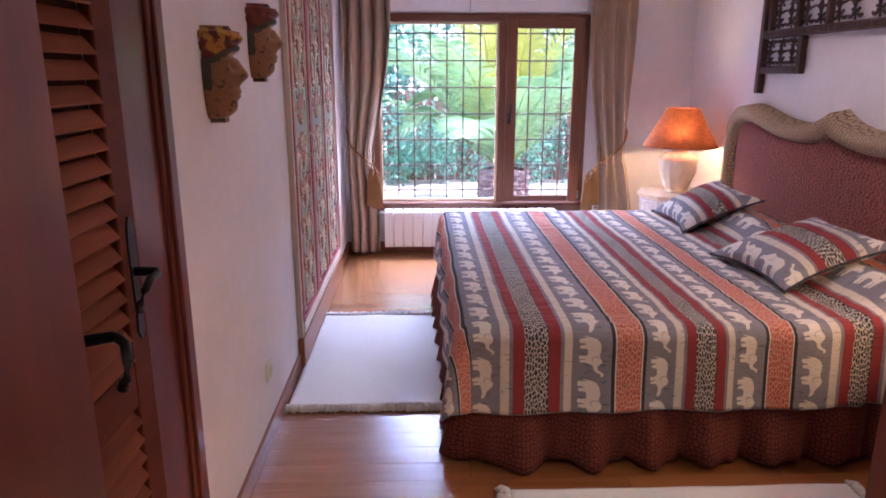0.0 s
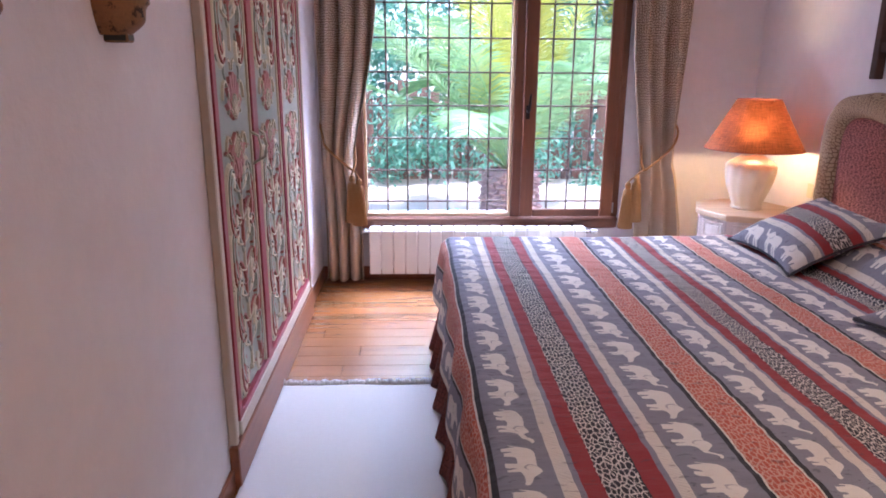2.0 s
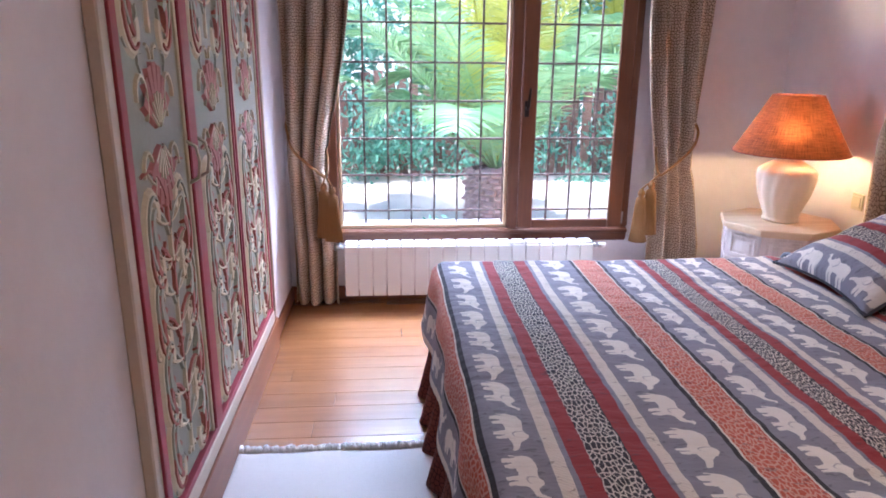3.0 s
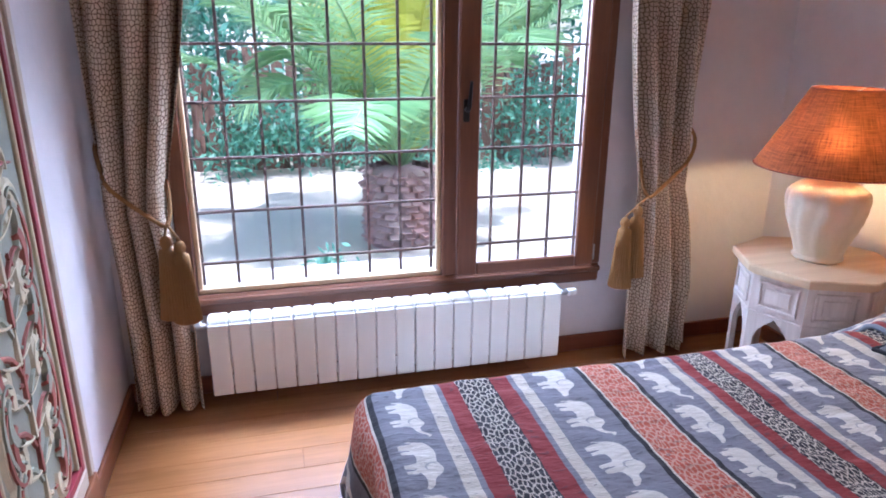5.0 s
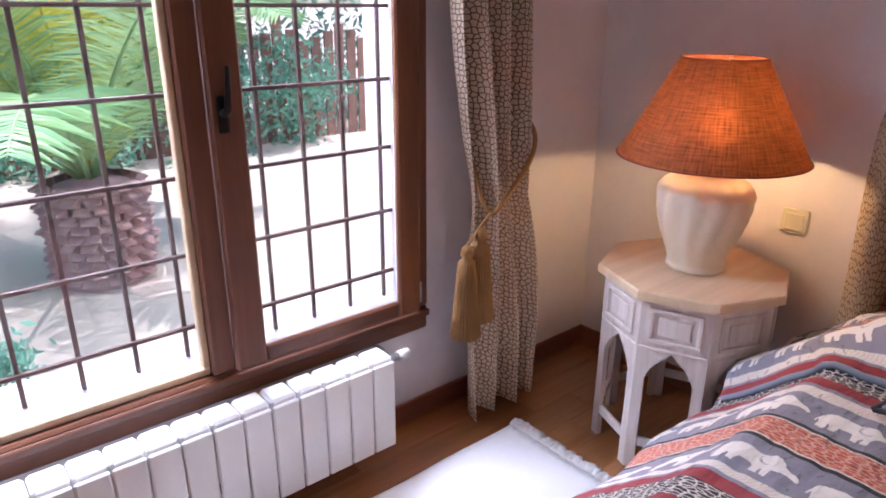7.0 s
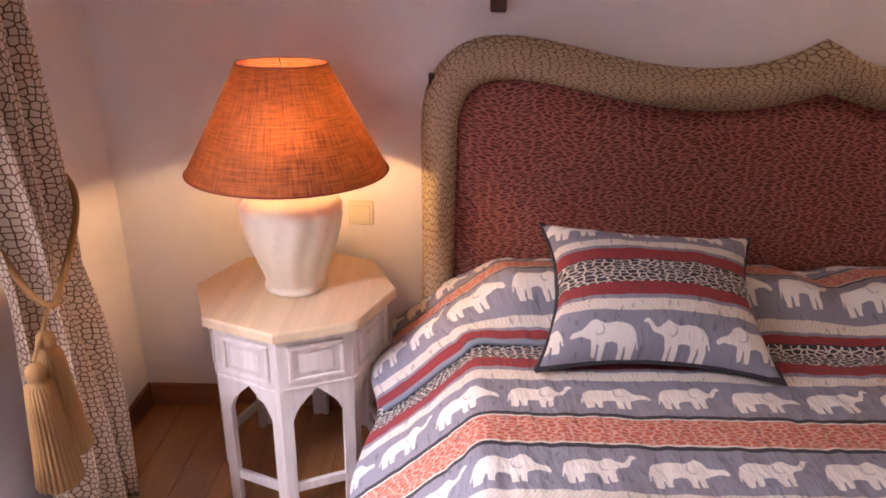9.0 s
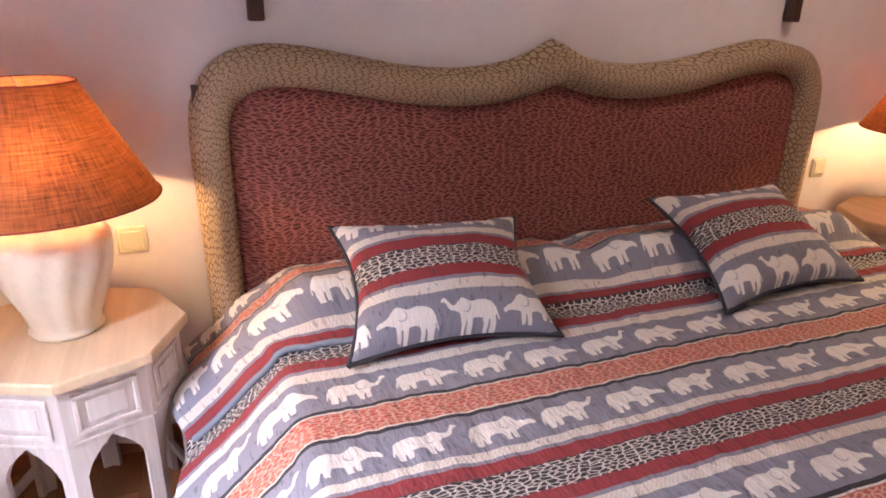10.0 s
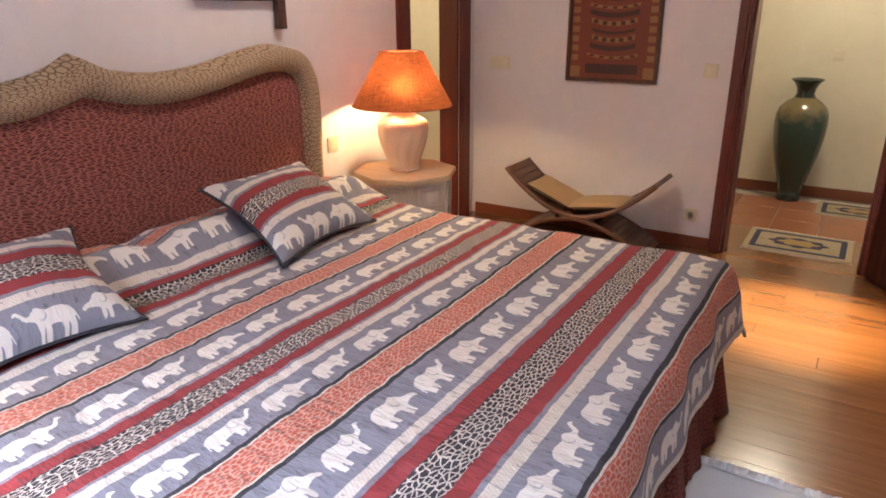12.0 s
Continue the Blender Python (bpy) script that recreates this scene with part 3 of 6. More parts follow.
vs = box(sl, (-0.003, -0.2025, -0.021), (0.003, 0.2025, 0.021), 0.0015)
bmesh.ops.rotate(sl, verts=sl.verts, cent=(0, 0, 0), matrix=Matrix.Rotation(radians(-38), 3, "Y"))
slat_me = bpy.data.meshes.new("slat")
sl.to_mesh(slat_me)
sl.free()
slat_me.materials.append(M_SLAT)
for z0, z1 in ((0.14, 0.80), (0.90, 1.93)):
    n = int((z1 - z0) / 0.043)
    for k in range(n):
        s = new("slat", slat_me)
        s.location = (fx0 + 0.016, 1.815, z0 + (k + 0.5) * (z1 - z0) / n)
        s.parent = lou
        s.matrix_parent_inverse = lou.matrix_world.inverted()
lever_handle(lou, (fx1, 2.066, 1.09), (1, 0, 0), (0, -1, 0))

# skirting boards
def skirting(name, lo, hi, material):
    return boxed(name, lo, hi, material, bevel=0.004, kind="structure")


skirting("baseboard_wardrobe_side", (LX, 2.41, 0), (LX + 0.014, 3.93, 0.085), M_SKIRT_Y)
skirting("baseboard_under_wardrobe", (LX, 3.931, 0), (LX + 0.034, 5.665, 0.162), M_SKIRT_Y)
skirting("baseboard_wardrobe_end", (LX, 5.666, 0), (LX + 0.014, Y1 - 0.015, 0.085), M_SKIRT_Y)
skirting("baseboard_window_side", (LX, Y1 - 0.014, 0), (RX, Y1, 0.08), M_SKIRT_X)
skirting("baseboard_headboard_side", (RX - 0.014, SY1 + 0.131, 0), (RX, Y1 - 0.015, 0.08), M_SKIRT_Y)
skirting("baseboard_door_side", (DX1 + 0.072, Y0, 0), (RX - 0.03, Y0 + 0.014, 0.08), M_SKIRT_X)
skirting("baseboard_hall", (LX + 0.001, -0.54, 0), (1.5, -0.526, 0.09), M_SKIRT_X)

# window
win = thing("window_1", (0.53, Y1 - 0.03, WZ0), "brown stained wooden window with fixed pane and closed sash", "window")
FY0, FY1 = Y1 - 0.022, Y1 + 0.05
bm = bmesh.new()
box(bm, (WX0, FY0, WZ0 + 0.085), (WX0 + 0.06, FY1, WZ1 - 0.065), 0.006)
box(bm, (0.685, FY0, WZ0 + 0.085), (0.75, FY1, WZ1 - 0.065), 0.006)
box(bm, (1.372, FY0, WZ0 + 0.085), (WX1, FY1, WZ1 - 0.065), 0.006)
link("window_frame_post", bm, M_WINWOOD, win)
bm = bmesh.new()
box(bm, (WX0, FY0, WZ0), (WX1, FY1, WZ0 + 0.0848), 0.008)
box(bm, (WX0, FY0 - 0.012, WZ0 + 0.05), (WX1, FY0 + 0.001, WZ0 + 0.075), 0.004)
box(bm, (WX0, FY0, WZ1 - 0.0648), (WX1, FY1, WZ1), 0.008)
link("window_frame_rail", bm, M_WINWOOD_H, win)
bm = bmesh.new()
gx0, gx1, gz0, gz1 = WX0 + 0.06, 0.685, WZ0 + 0.085, WZ1 - 0.065
for lo, hi in (((gx0, FY0 + 0.02, gz0), (gx1, FY0 + 0.05, gz0 + 0.022)), ((gx0, FY0 + 0.02, gz1 - 0.018), (gx1, FY0 + 0.05, gz1)),
               ((gx0, FY0 + 0.02, gz0 + 0.022), (gx0 + 0.018, FY0 + 0.05, gz1 - 0.018)), ((gx1 - 0.018, FY0 + 0.02, gz0 + 0.022), (gx1, FY0 + 0.05, gz1 - 0.018))):
    box(bm, lo, hi, 0.003)
link("glazing_bead", bm, M_NSTOP, win, "pale wooden glazing bead")
pane = boxed("pane", (gx0 + 0.01, FY0 + 0.033, gz0 + 0.01), (gx1 - 0.01, FY0 + 0.037, gz1 - 0.01), M_GLASS, win, label="clear glass pane")
pane.visible_shadow = False
sash = thing("sash", (1.06, FY0, 1.2), "closed wooden sash", "")
sash.parent = win
sash.matrix_parent_inverse = win.matrix_world.inverted()
bpy.context.view_layer.update()
sx0, sx1, sz0, sz1 = 0.745, 1.378, WZ0 + 0.088, WZ1 - 0.03
bm = bmesh.new()
box(bm, (sx0, FY0 - 0.024, sz0), (sx0 + 0.088, FY0 - 0.002, sz1), 0.006)
box(bm, (sx1 - 0.085, FY0 - 0.024, sz0), (sx1, FY0 - 0.002, sz1), 0.006)
link("stile", bm, M_WINWOOD, sash)
bm = bmesh.new()
box(bm, (sx0 + 0.0885, FY0 - 0.022, sz0), (sx1 - 0.0855, FY0 - 0.002, sz0 + 0.052), 0.006)
box(bm, (sx0 + 0.0885, FY0 - 0.022, sz1 - 0.085), (sx1 - 0.0855, FY0 - 0.002, sz1), 0.006)
link("rail", bm, M_WINWOOD_H, sash)
pane = boxed("pane", (sx0 + 0.08, FY0 - 0.0015, sz0 + 0.045), (sx1 - 0.08, FY0 + 0.003, sz1 - 0.08), M_GLASS, sash, label="clear glass pane")
pane.visible_shadow = False
bm = bmesh.new()
tube(bm, [(0.775, FY0 - 0.024, 1.14), (0.775, FY0 - 0.050, 1.14), (0.777, FY0 - 0.056, 1.15), (0.782, FY0 - 0.054, 1.19), (0.788, FY0 - 0.050, 1.25)], [0.010, 0.010, 0.010, 0.008, 0.006], 8)
box(bm, (0.762, FY0 - 0.030, 1.09), (0.788, FY0 - 0.0242, 1.18), 0.004)
link("window_handle", bm, M_IRON, win, "dark bronze window handle")
bm = bmesh.new()
tube(bm, [(1.384, FY0 - 0.010, 0.46), (1.384, FY0 - 0.010, 0.53)], 0.006, 8)
link("hinge", bm, M_CHROME, win)

blind = boxed("blind_cassette", (-0.22, Y1 - 0.030, WZ1 + 0.012), (1.40, Y1 - 0.001, WZ1 + 0.30), M_WHITEPAINT, bevel=0.006)
tagged(blind, "white painted roller shutter box above the window", "shutter box")
bm = bmesh.new()
tube(bm, [(0.445, Y1 - 0.034, WZ1 + 0.012), (0.445, Y1 - 0.034, WZ1 + 0.28)], 0.004, 6)
link("seam_strip", bm, M_CHROME, blind)

# bars in front of the window
bars = thing("window_grille", (0.53, 6.55, WZ0), "rusty brown iron window grille of square bars", "window grille")
WYO = Y1 + 0.32


def bar_mesh(name, w, length, axis):
    b = bmesh.new()
    h = w / 2
    lo, hi = [-h, -h, -h], [h, h, h]
    lo[axis], hi[axis] = 0, length
    box(b, lo, hi, 0.0015)
    me = bpy.data.meshes.new(name)
    b.to_mesh(me)
    b.free()
    me.materials.append(M_BARS)
    return me


vb = bar_mesh("upright_bar", 0.012, WZ1 - WZ0 - 0.07, 2)
hb = bar_mesh("cross_bar", 0.012, WX1 - WX0, 0)
for k in range(-2, 11):
    o = new("upright_bar", vb)
    o.location = (-0.014 + 0.1405 * k, 6.55, WZ0 + 0.055)
    o.parent, o.matrix_parent_inverse = bars, bars.matrix_world.inverted()
for k in range(7):
    o = new("cross_bar", hb)
    o.location = (WX0, 6.539, 0.502 + 0.220 * k)
    o.parent, o.matrix_parent_inverse = bars, bars.matrix_world.inverted()
sill = boxed("window_sill", (WX0 - 0.03, Y1 + 0.052, WZ0 - 0.05), (WX1 + 0.03, WYO + 0.04, WZ0 + 0.05), M_REVEAL, bevel=0.006, kind="structure")

# ---- radiator ----
rad = thing("radiator", (0.456, 6.24, 0.07), "white enamelled radiator of eighteen sections under the window", "radiator")
rb = bmesh.new()
box(rb, (-0.0385, -0.048, 0.0), (0.0385, -0.036, 0.30), 0.004)
box(rb, (-0.0385, -0.0355, 0.262), (0.0385, 0.045, 0.315), 0.008)
box(rb, (-0.012, -0.0355, 0.02), (0.012, 0.040, 0.2615), 0.002)
for z in (0.04, 0.28):
    box(rb, (-0.0392, -0.018, z - 0.016), (0.0392, 0.018, z + 0.016), 0.002)
rad_me = bpy.data.meshes.new("section")
rb.to_mesh(rad_me)
rb.free()
rad_me.materials.append(M_RADIATOR)
for k in range(18):
    o = new("section", rad_me)
    o.location = (-0.230 + 0.0807 * k, 6.24, 0.07)
    o.parent, o.matrix_parent_inverse = rad, rad.matrix_world.inverted()
for x, s in ((-0.270, -1), (1.182, 1)):
    bm = bmesh.new()
    tube(bm, [(x, 6.24, 0.35), (x + s * 0.045, 6.24, 0.35)], 0.012, 10)
    tube(bm, [(x + s * 0.03, 6.24, 0.35), (x + s * 0.03, Y1 - 0.002, 0.35)], 0.008, 8)
    link("pipe", bm, M_CHROME, rad)
    bm = bmesh.new()
    tube(bm, [(x + s * 0.046, 6.24, 0.35), (x + s * 0.085, 6.24, 0.35)], [0.017, 0.015], 12)
    link("valve_knob", bm, M_RADIATOR, rad, "white valve knob")
for x in (-0.1, 0.9):
    bm = bmesh.new()
    box(bm, (x, 6.285, 0.30), (x + 0.03, Y1 - 0.001, 0.33))
    link("bracket", bm, M_CHROME, rad)

# ---- curtains ----


def curtain(side, x_out, x_in, tie_x, bot0, bot1, label):
    """A curtain gathered by a tie. side -1 hangs at the wardrobe end."""
    c = thing("curtain", ((x_out + x_in) / 2, 6.2, 0.03), label, "curtain", "curtains at the window")
    nu, nv = 150, 60
    pts, uvs = [], []
    zt = 0.80
    folds = 3.6
    TW = 0.11
    for i in range(nu):
        s = i / (nu - 1)
        for j in range(nv):
            z = 0.03 + (2.32 - 0.03) * (j / (nv - 1))
            if z > zt:
                k = min(1.0, (z - zt) / 1.15) ** 0.75
                k = k * k * (3 - 2 * k) if k < 1 else 1
                a = tie_x - TW + (x_out - tie_x + TW) * k if side < 0 else tie_x + TW + (x_out - tie_x - TW) * k
                b = tie_x + TW + (x_in - tie_x - TW) * k if side < 0 else tie_x - TW + (x_in - tie_x + TW) * k
            else:
                k = min(1.0, (zt - z) / 0.45) ** 0.7
                a = (tie_x - TW) + (bot0 - tie_x + TW) * k if side < 0 else (tie_x + TW) + (bot0 - tie_x - TW) * k
                b = (tie_x + TW) + (bot1 - tie_x - TW) * k if side < 0 else (tie_x - TW) + (bot1 - tie_x + TW) * k
            x = a + (b - a) * s
            near = math.exp(-((z - zt) / 0.16) ** 2)
            amp = 0.048 * (1 - 0.35 * near)
            ph = 2 * math.pi * folds * s + 0.7 * math.sin(z * 2.1 + s * 3) + (0.5 if side > 0 else 0)
            y = 6.215 + amp * math.sin(ph) + 0.012 * math.sin(ph * 0.5 + z * 3) - 0.01 * near
            x += 0.010 * math.cos(ph)
            pts.append((x, y, z))
            uvs.append((s * 1.05 + (0 if side < 0 else 3.0), z))
    ob = grid_mesh("cloth", pts, nu, nv, uvs, M_CURTAIN, c, thick=0.002)
    # tie-back cord and tassels
    ty = 6.152
    bm = bmesh.new()
    inner = tie_x - side * 0.105
    tube(bm, smooth_curve([(x_out - side * 0.005, Y1 - 0.015, 1.08), (x_out - side * 0.010, 6.24, 1.05), (x_out - side * 0.03, 6.168, 1.00), (tie_x + side * 0.06, 6.150, 0.92), (inner + side * 0.035, 6.140, 0.805),
              (inner, 6.145, 0.785), (inner - side * 0.012, 6.18, 0.83), (inner - side * 0.004, 6.23, 0.93)]), 0.008, 8)
    link("tie_cord", bm, M_TASSEL, c, "gold-brown twisted cord")
    bm = bmesh.new()
    tube(bm, [(x_out - side * 0.005, Y1 - 0.001, 1.085), (x_out - side * 0.005, Y1 - 0.05, 1.085)], [0.016, 0.012], 10)
    link("wall_hook", bm, M_PLASTIC, c)
    for dx, dz in (((-0.01, 0.0), (0.035, -0.02)) if side < 0 else ((-0.045, 0.0), (-0.10, -0.045))):
        px = inner + dx
        top = zt - 0.05 + dz
        bm = bmesh.new()
        tube(bm, [(inner, 6.145, 0.79), (px, ty - 0.012, top)], 0.005, 6)

        def strands(a, z, r):
            return 0.0035 * math.sin(a * 24) * (1 if z < -0.06 else 0.2)
        revolve(bm, [(0.004, 0.0), (0.016, -0.010), (0.020, -0.030), (0.013, -0.045), (0.027, -0.055), (0.030, -0.12), (0.038, -0.22), (0.047, -0.305), (0.038, -0.308), (0.001, -0.300)],
                (px, ty - 0.012, top), 96, strands)
        link("tassel", bm, M_TASSEL, c, "gold-brown thread tassel")
    return c


curtain(-1, -0.575, -0.185, -0.46, -0.56, -0.30, "beige and brown printed curtain tied back with a tasselled cord")
curtain(1, 1.755, 1.385, 1.625, 1.84, 1.50, "beige and brown printed curtain tied back with a tasselled cord")

# ---- painted wardrobe front in the wall ----
M_PAINTCREAM = plain("cream_wood_paint", (0.56, 0.46, 0.36), 0.55, 0, 0.10, 18, 0.3)
M_PAINTRED = plain("dark_red_paint", (0.30, 0.025, 0.038), 0.5, 0, 0.15, 20)
M_PAINTGROUND = plain("grey_green_ground_paint", (0.30, 0.30, 0.23), 0.65, 0, 0.18, 9, 0.4)
M_PAINTBLUE = plain("sage_paint", (0.36, 0.37, 0.28), 0.6, 0, 0.2, 25)
M_PAINTROSE = plain("rose_paint", (0.34, 0.095, 0.065), 0.6, 0, 0.25, 30)
M_PAINTIVORY = plain("ivory_outline_paint", (0.62, 0.54, 0.36), 0.6, 0, 0.1, 30)

ward = thing("painted_wardrobe", (LX, 4.7, 0.17), "built-in wardrobe with cream doors painted with flowers and scrolls", "wardrobe")
WB, WT = 0.245, 2.20
bm = bmesh.new()
for a0, a1, d in ((3.935, 3.960, 0.030), (3.960, 4.005, 0.020), (5.590, 5.625, 0.020), (5.625, 5.660, 0.030)):
    box(bm, (LX, a0, WB - 0.075), (LX + d, a1, WT + 0.08), 0.004)
box(bm, (LX, 4.005, WB - 0.075), (LX + 0.030, 5.590, WB - 0.02), 0.004)
box(bm, (LX, 4.005, WT + 0.02), (LX + 0.030, 5.590, WT + 0.08), 0.004)
link("frame", bm, M_PAINTCREAM, ward)
bm = bmesh.new()
box(bm, (LX, 4.005, WB - 0.02), (LX + 0.026, 4.043, WT + 0.02), 0.002)
box(bm, (LX, 5.565, WB - 0.02), (LX + 0.026, 5.590, WT + 0.02), 0.002)
box(bm, (LX, 4.030, WB - 0.02), (LX + 0.026, 5.565, WB + 0.004), 0.002)
box(bm, (LX, 4.043, WT - 0.004), (LX + 0.026, 5.565, WT + 0.02), 0.002)
link("red_line", bm, M_PAINTRED, ward, "dark red painted moulding")


def scroll_panel(parent, y0, y1, flower_z):
    """Relief of paired scrolls, leaves and a double flower, mirrored about the panel's middle."""
    cy, hw, x = (y0 + y1) / 2, (y1 - y0) / 2, LX + 0.016
    layers = {"ivory": ("scroll", M_PAINTIVORY), "rose": ("petal", M_PAINTROSE), "blue": ("leaf", M_PAINTBLUE)}

    laid = [0]

    def stroke(bm, pts, w0, w1, lift):
        """A tapered flat-topped stroke in the panel's plane; points are (across, up)."""
        name_, mat_ = bm
        bm = bmesh.new()
        n = len(pts)
        laid[0] += 1
        lift += 0.00007 * (laid[0] % 41)
        rows = []
        for i, (a, b) in enumerate(pts):
            i0, i1 = max(i - 1, 0), min(i + 1, n - 1)
            da, db = pts[i1][0] - pts[i0][0], pts[i1][1] - pts[i0][1]
            ln = math.hypot(da, db) or 1
            na, nb = -db / ln, da / ln
            t = i / (n - 1)
            w = 1.15 * (w0 + (w1 - w0) * t) * (0.35 + 0.65 * math.sin(math.pi * min(0.5, t * 1.6 + 0.12)))
            rows.append([bm.verts.new((x - 0.001, a + na * w, b + nb * w)), bm.verts.new((x + lift, a + na * w * 0.5, b + nb * w * 0.5)),
                         bm.verts.new((x + lift, a - na * w * 0.5, b - nb * w * 0.5)), bm.verts.new((x - 0.001, a - na * w, b - nb * w))])
        for r0, r1 in zip(rows, rows[1:]):
            for k in range(3):
                bm.faces.new((r0[k], r0[k + 1], r1[k + 1], r1[k]))
        bmesh.ops.recalc_face_normals(bm, faces=bm.faces)
        link(name_, bm, mat_, parent)

    def spiral(z, s, size, turn, fill, flip=1):
        pts = []
        for k in range(15):
            t = k / 14
            ang = turn + flip * t * 4.6
            r = size * (1 - 0.80 * t)
            pts.append((cy + s * (hw * 0.50 + r * math.cos(ang) * 0.62), z + r * math.sin(ang)))
        stroke(layers["ivory"], pts, size * 0.23, size * 0.12, 0.006)
        inner = [(a * 0.5 + (cy + s * hw * 0.50) * 0.5, b * 0.5 + z * 0.5) for a, b in pts[:9]]
        stroke(layers[fill], inner, size * 0.17, size * 0.08, 0.0105)
        stroke(layers[fill], [(a, b) for a, b in pts[1:11]], size * 0.09, size * 0.03, 0.0105)

    rng = random.Random(5)
    z = WB + 0.10
    k = 0
    while z < WT - 0.08:
        if abs(z - flower_z) > 0.19:
            fill = ("rose", "blue")[k % 2]
            for s in (-1, 1):
                spiral(z, s, hw * 0.68, -1.4 if k % 2 else 1.4, fill, 1 if k % 2 else -1)
                # leaf that leans out from the stem
                leaf = [(cy + s * hw * (0.04 + 0.80 * t ** 1.5), z + 0.045 + 0.085 * math.sin(t * 2.0)) for t in (0, 0.2, 0.4, 0.6, 0.8, 1.0)]
                stroke(layers[("blue", "rose")[k % 2]], leaf, 0.011, 0.003, 0.005)
                leaf2 = [(cy + s * hw * (0.05 + 0.55 * t), z + 0.075 + 0.05 * t * t) for t in (0, 0.25, 0.5, 0.75, 1.0)]
                stroke(layers["ivory"], leaf2, 0.006, 0.003, 0.006)
            bud = [(cy, z - 0.03), (cy, z - 0.01), (cy, z + 0.015), (cy, z + 0.045), (cy, z + 0.06)]
            stroke(layers["rose" if k % 2 else "ivory"], bud, 0.016, 0.004, 0.006)
        z += 0.096
        k += 1
    for k in range(70):
        z = rng.uniform(WB + 0.06, WT - 0.06)
        if abs(z - flower_z) < 0.17:
            continue
        a, ln, bend = rng.uniform(0.10, 0.85) * hw, rng.uniform(0.025, 0.05), rng.uniform(-2.0, 2.0)
        a0 = rng.uniform(0, 6.28)
        for s in (-1, 1):
            pts = [(cy + s * (a + ln * t * math.cos(a0 + bend * t)), z + ln * t * math.sin(a0 + bend * t)) for t in (0, 0.25, 0.5, 0.75, 1.0)]
            stroke(layers[("blue", "rose", "ivory")[k % 3]], pts, 0.009, 0.003, 0.004)
    # double flower: petals above and below
    for sgn in (-1, 1):
        for k in range(7):
            ang = math.pi / 2 * sgn + (k - 3) * 0.36
            pts = [(cy + math.cos(ang) * r * 0.62, flower_z + sgn * 0.015 + math.sin(ang) * r) for r in (0.02, 0.06, 0.10, 0.135, 0.165)]
            stroke(layers["rose"], pts, 0.012, 0.024, 0.006)
            pts = [(cy + math.cos(ang) * r * 0.62, flower_z + sgn * 0.015 + math.sin(ang) * r) for r in (0.02, 0.045, 0.07, 0.095)]
            stroke(layers["ivory"], pts, 0.004, 0.006, 0.009)
        for s in (-1, 1):
            pts = [(cy + s * (hw * 0.50 + 0.035 * math.cos(a)), flower_z + sgn * 0.09 + 0.06 * math.sin(a)) for a in [q * 0.45 for q in range(10)]]
            stroke(layers["ivory"], pts, 0.008, 0.003, 0.006)


for y0, y1 in ((4.045, 4.455), (4.570, 5.000), (5.100, 5.540)):
    bm = bmesh.new()
    box(bm, (LX, y0, WB + 0.02), (LX + 0.016, y1, WT - 0.02), 0.002)
    dr = link("door", bm, M_PAINTGROUND, ward, "door panel with a grey-green ground")
    scroll_panel(dr, y0 + 0.01, y1 - 0.01, 1.22)
    bm = bmesh.new()
    for a0 in (y0 - 0.014, y1 + 0.0005):
        box(bm, (LX, a0, WB + 0.006), (LX + 0.024, a0 + 0.0135, WT - 0.006), 0.003)
    link("door_edge", bm, M_PAINTIVORY, ward)
bm = bmesh.new()
box(bm, (LX, 4.472, WB + 0.006), (LX + 0.030, 4.552, WT - 0.006), 0.004)
box(bm, (LX, 5.025, WB + 0.006), (LX + 0.027, 5.042, WT - 0.006), 0.002)
box(bm, (LX, 5.058, WB + 0.006), (LX + 0.027, 5.074, WT - 0.006), 0.002)
link("red_strip", bm, M_PAINTRED, ward, "dark red painted strip")
for y in (4.462, 4.562):
    bm = bmesh.new()
    tube(bm, [(LX + 0.02, y, 1.06), (LX + 0.048, y, 1.075), (LX + 0.055, y, 1.12), (LX + 0.048, y, 1.165), (LX + 0.02, y, 1.18)], [0.006, 0.005, 0.005, 0.005, 0.006], 8)
    link("door_handle", bm, M_PLASTIC, ward, "slender ivory pull handle")

# ---- carved heads on the wall ----


def patchy(name, colour, under, scale, level):
    """Old paint worn through in ragged patches."""
    g = Nodes(name)
    v = g.coord()
    n = g.noise(v, scale, 5, 0.65)
    f = g.noise(v, scale * 5, 3)
    k = g.m("MINIMUM", g.m("MAXIMUM", g.m("MULTIPLY", g.m("SUBTRACT", n, level - 0.04), 14.0), 0.0), 1.0)
    g.set(Base_Color=g.mix(k, g.mix(f, tuple(c * 0.75 for c in colour), tuple(min(1, c * 1.3) for c in colour)), under), Roughness=0.45)
    g.bump(n, 0.5, 0.002)
    return g.mat


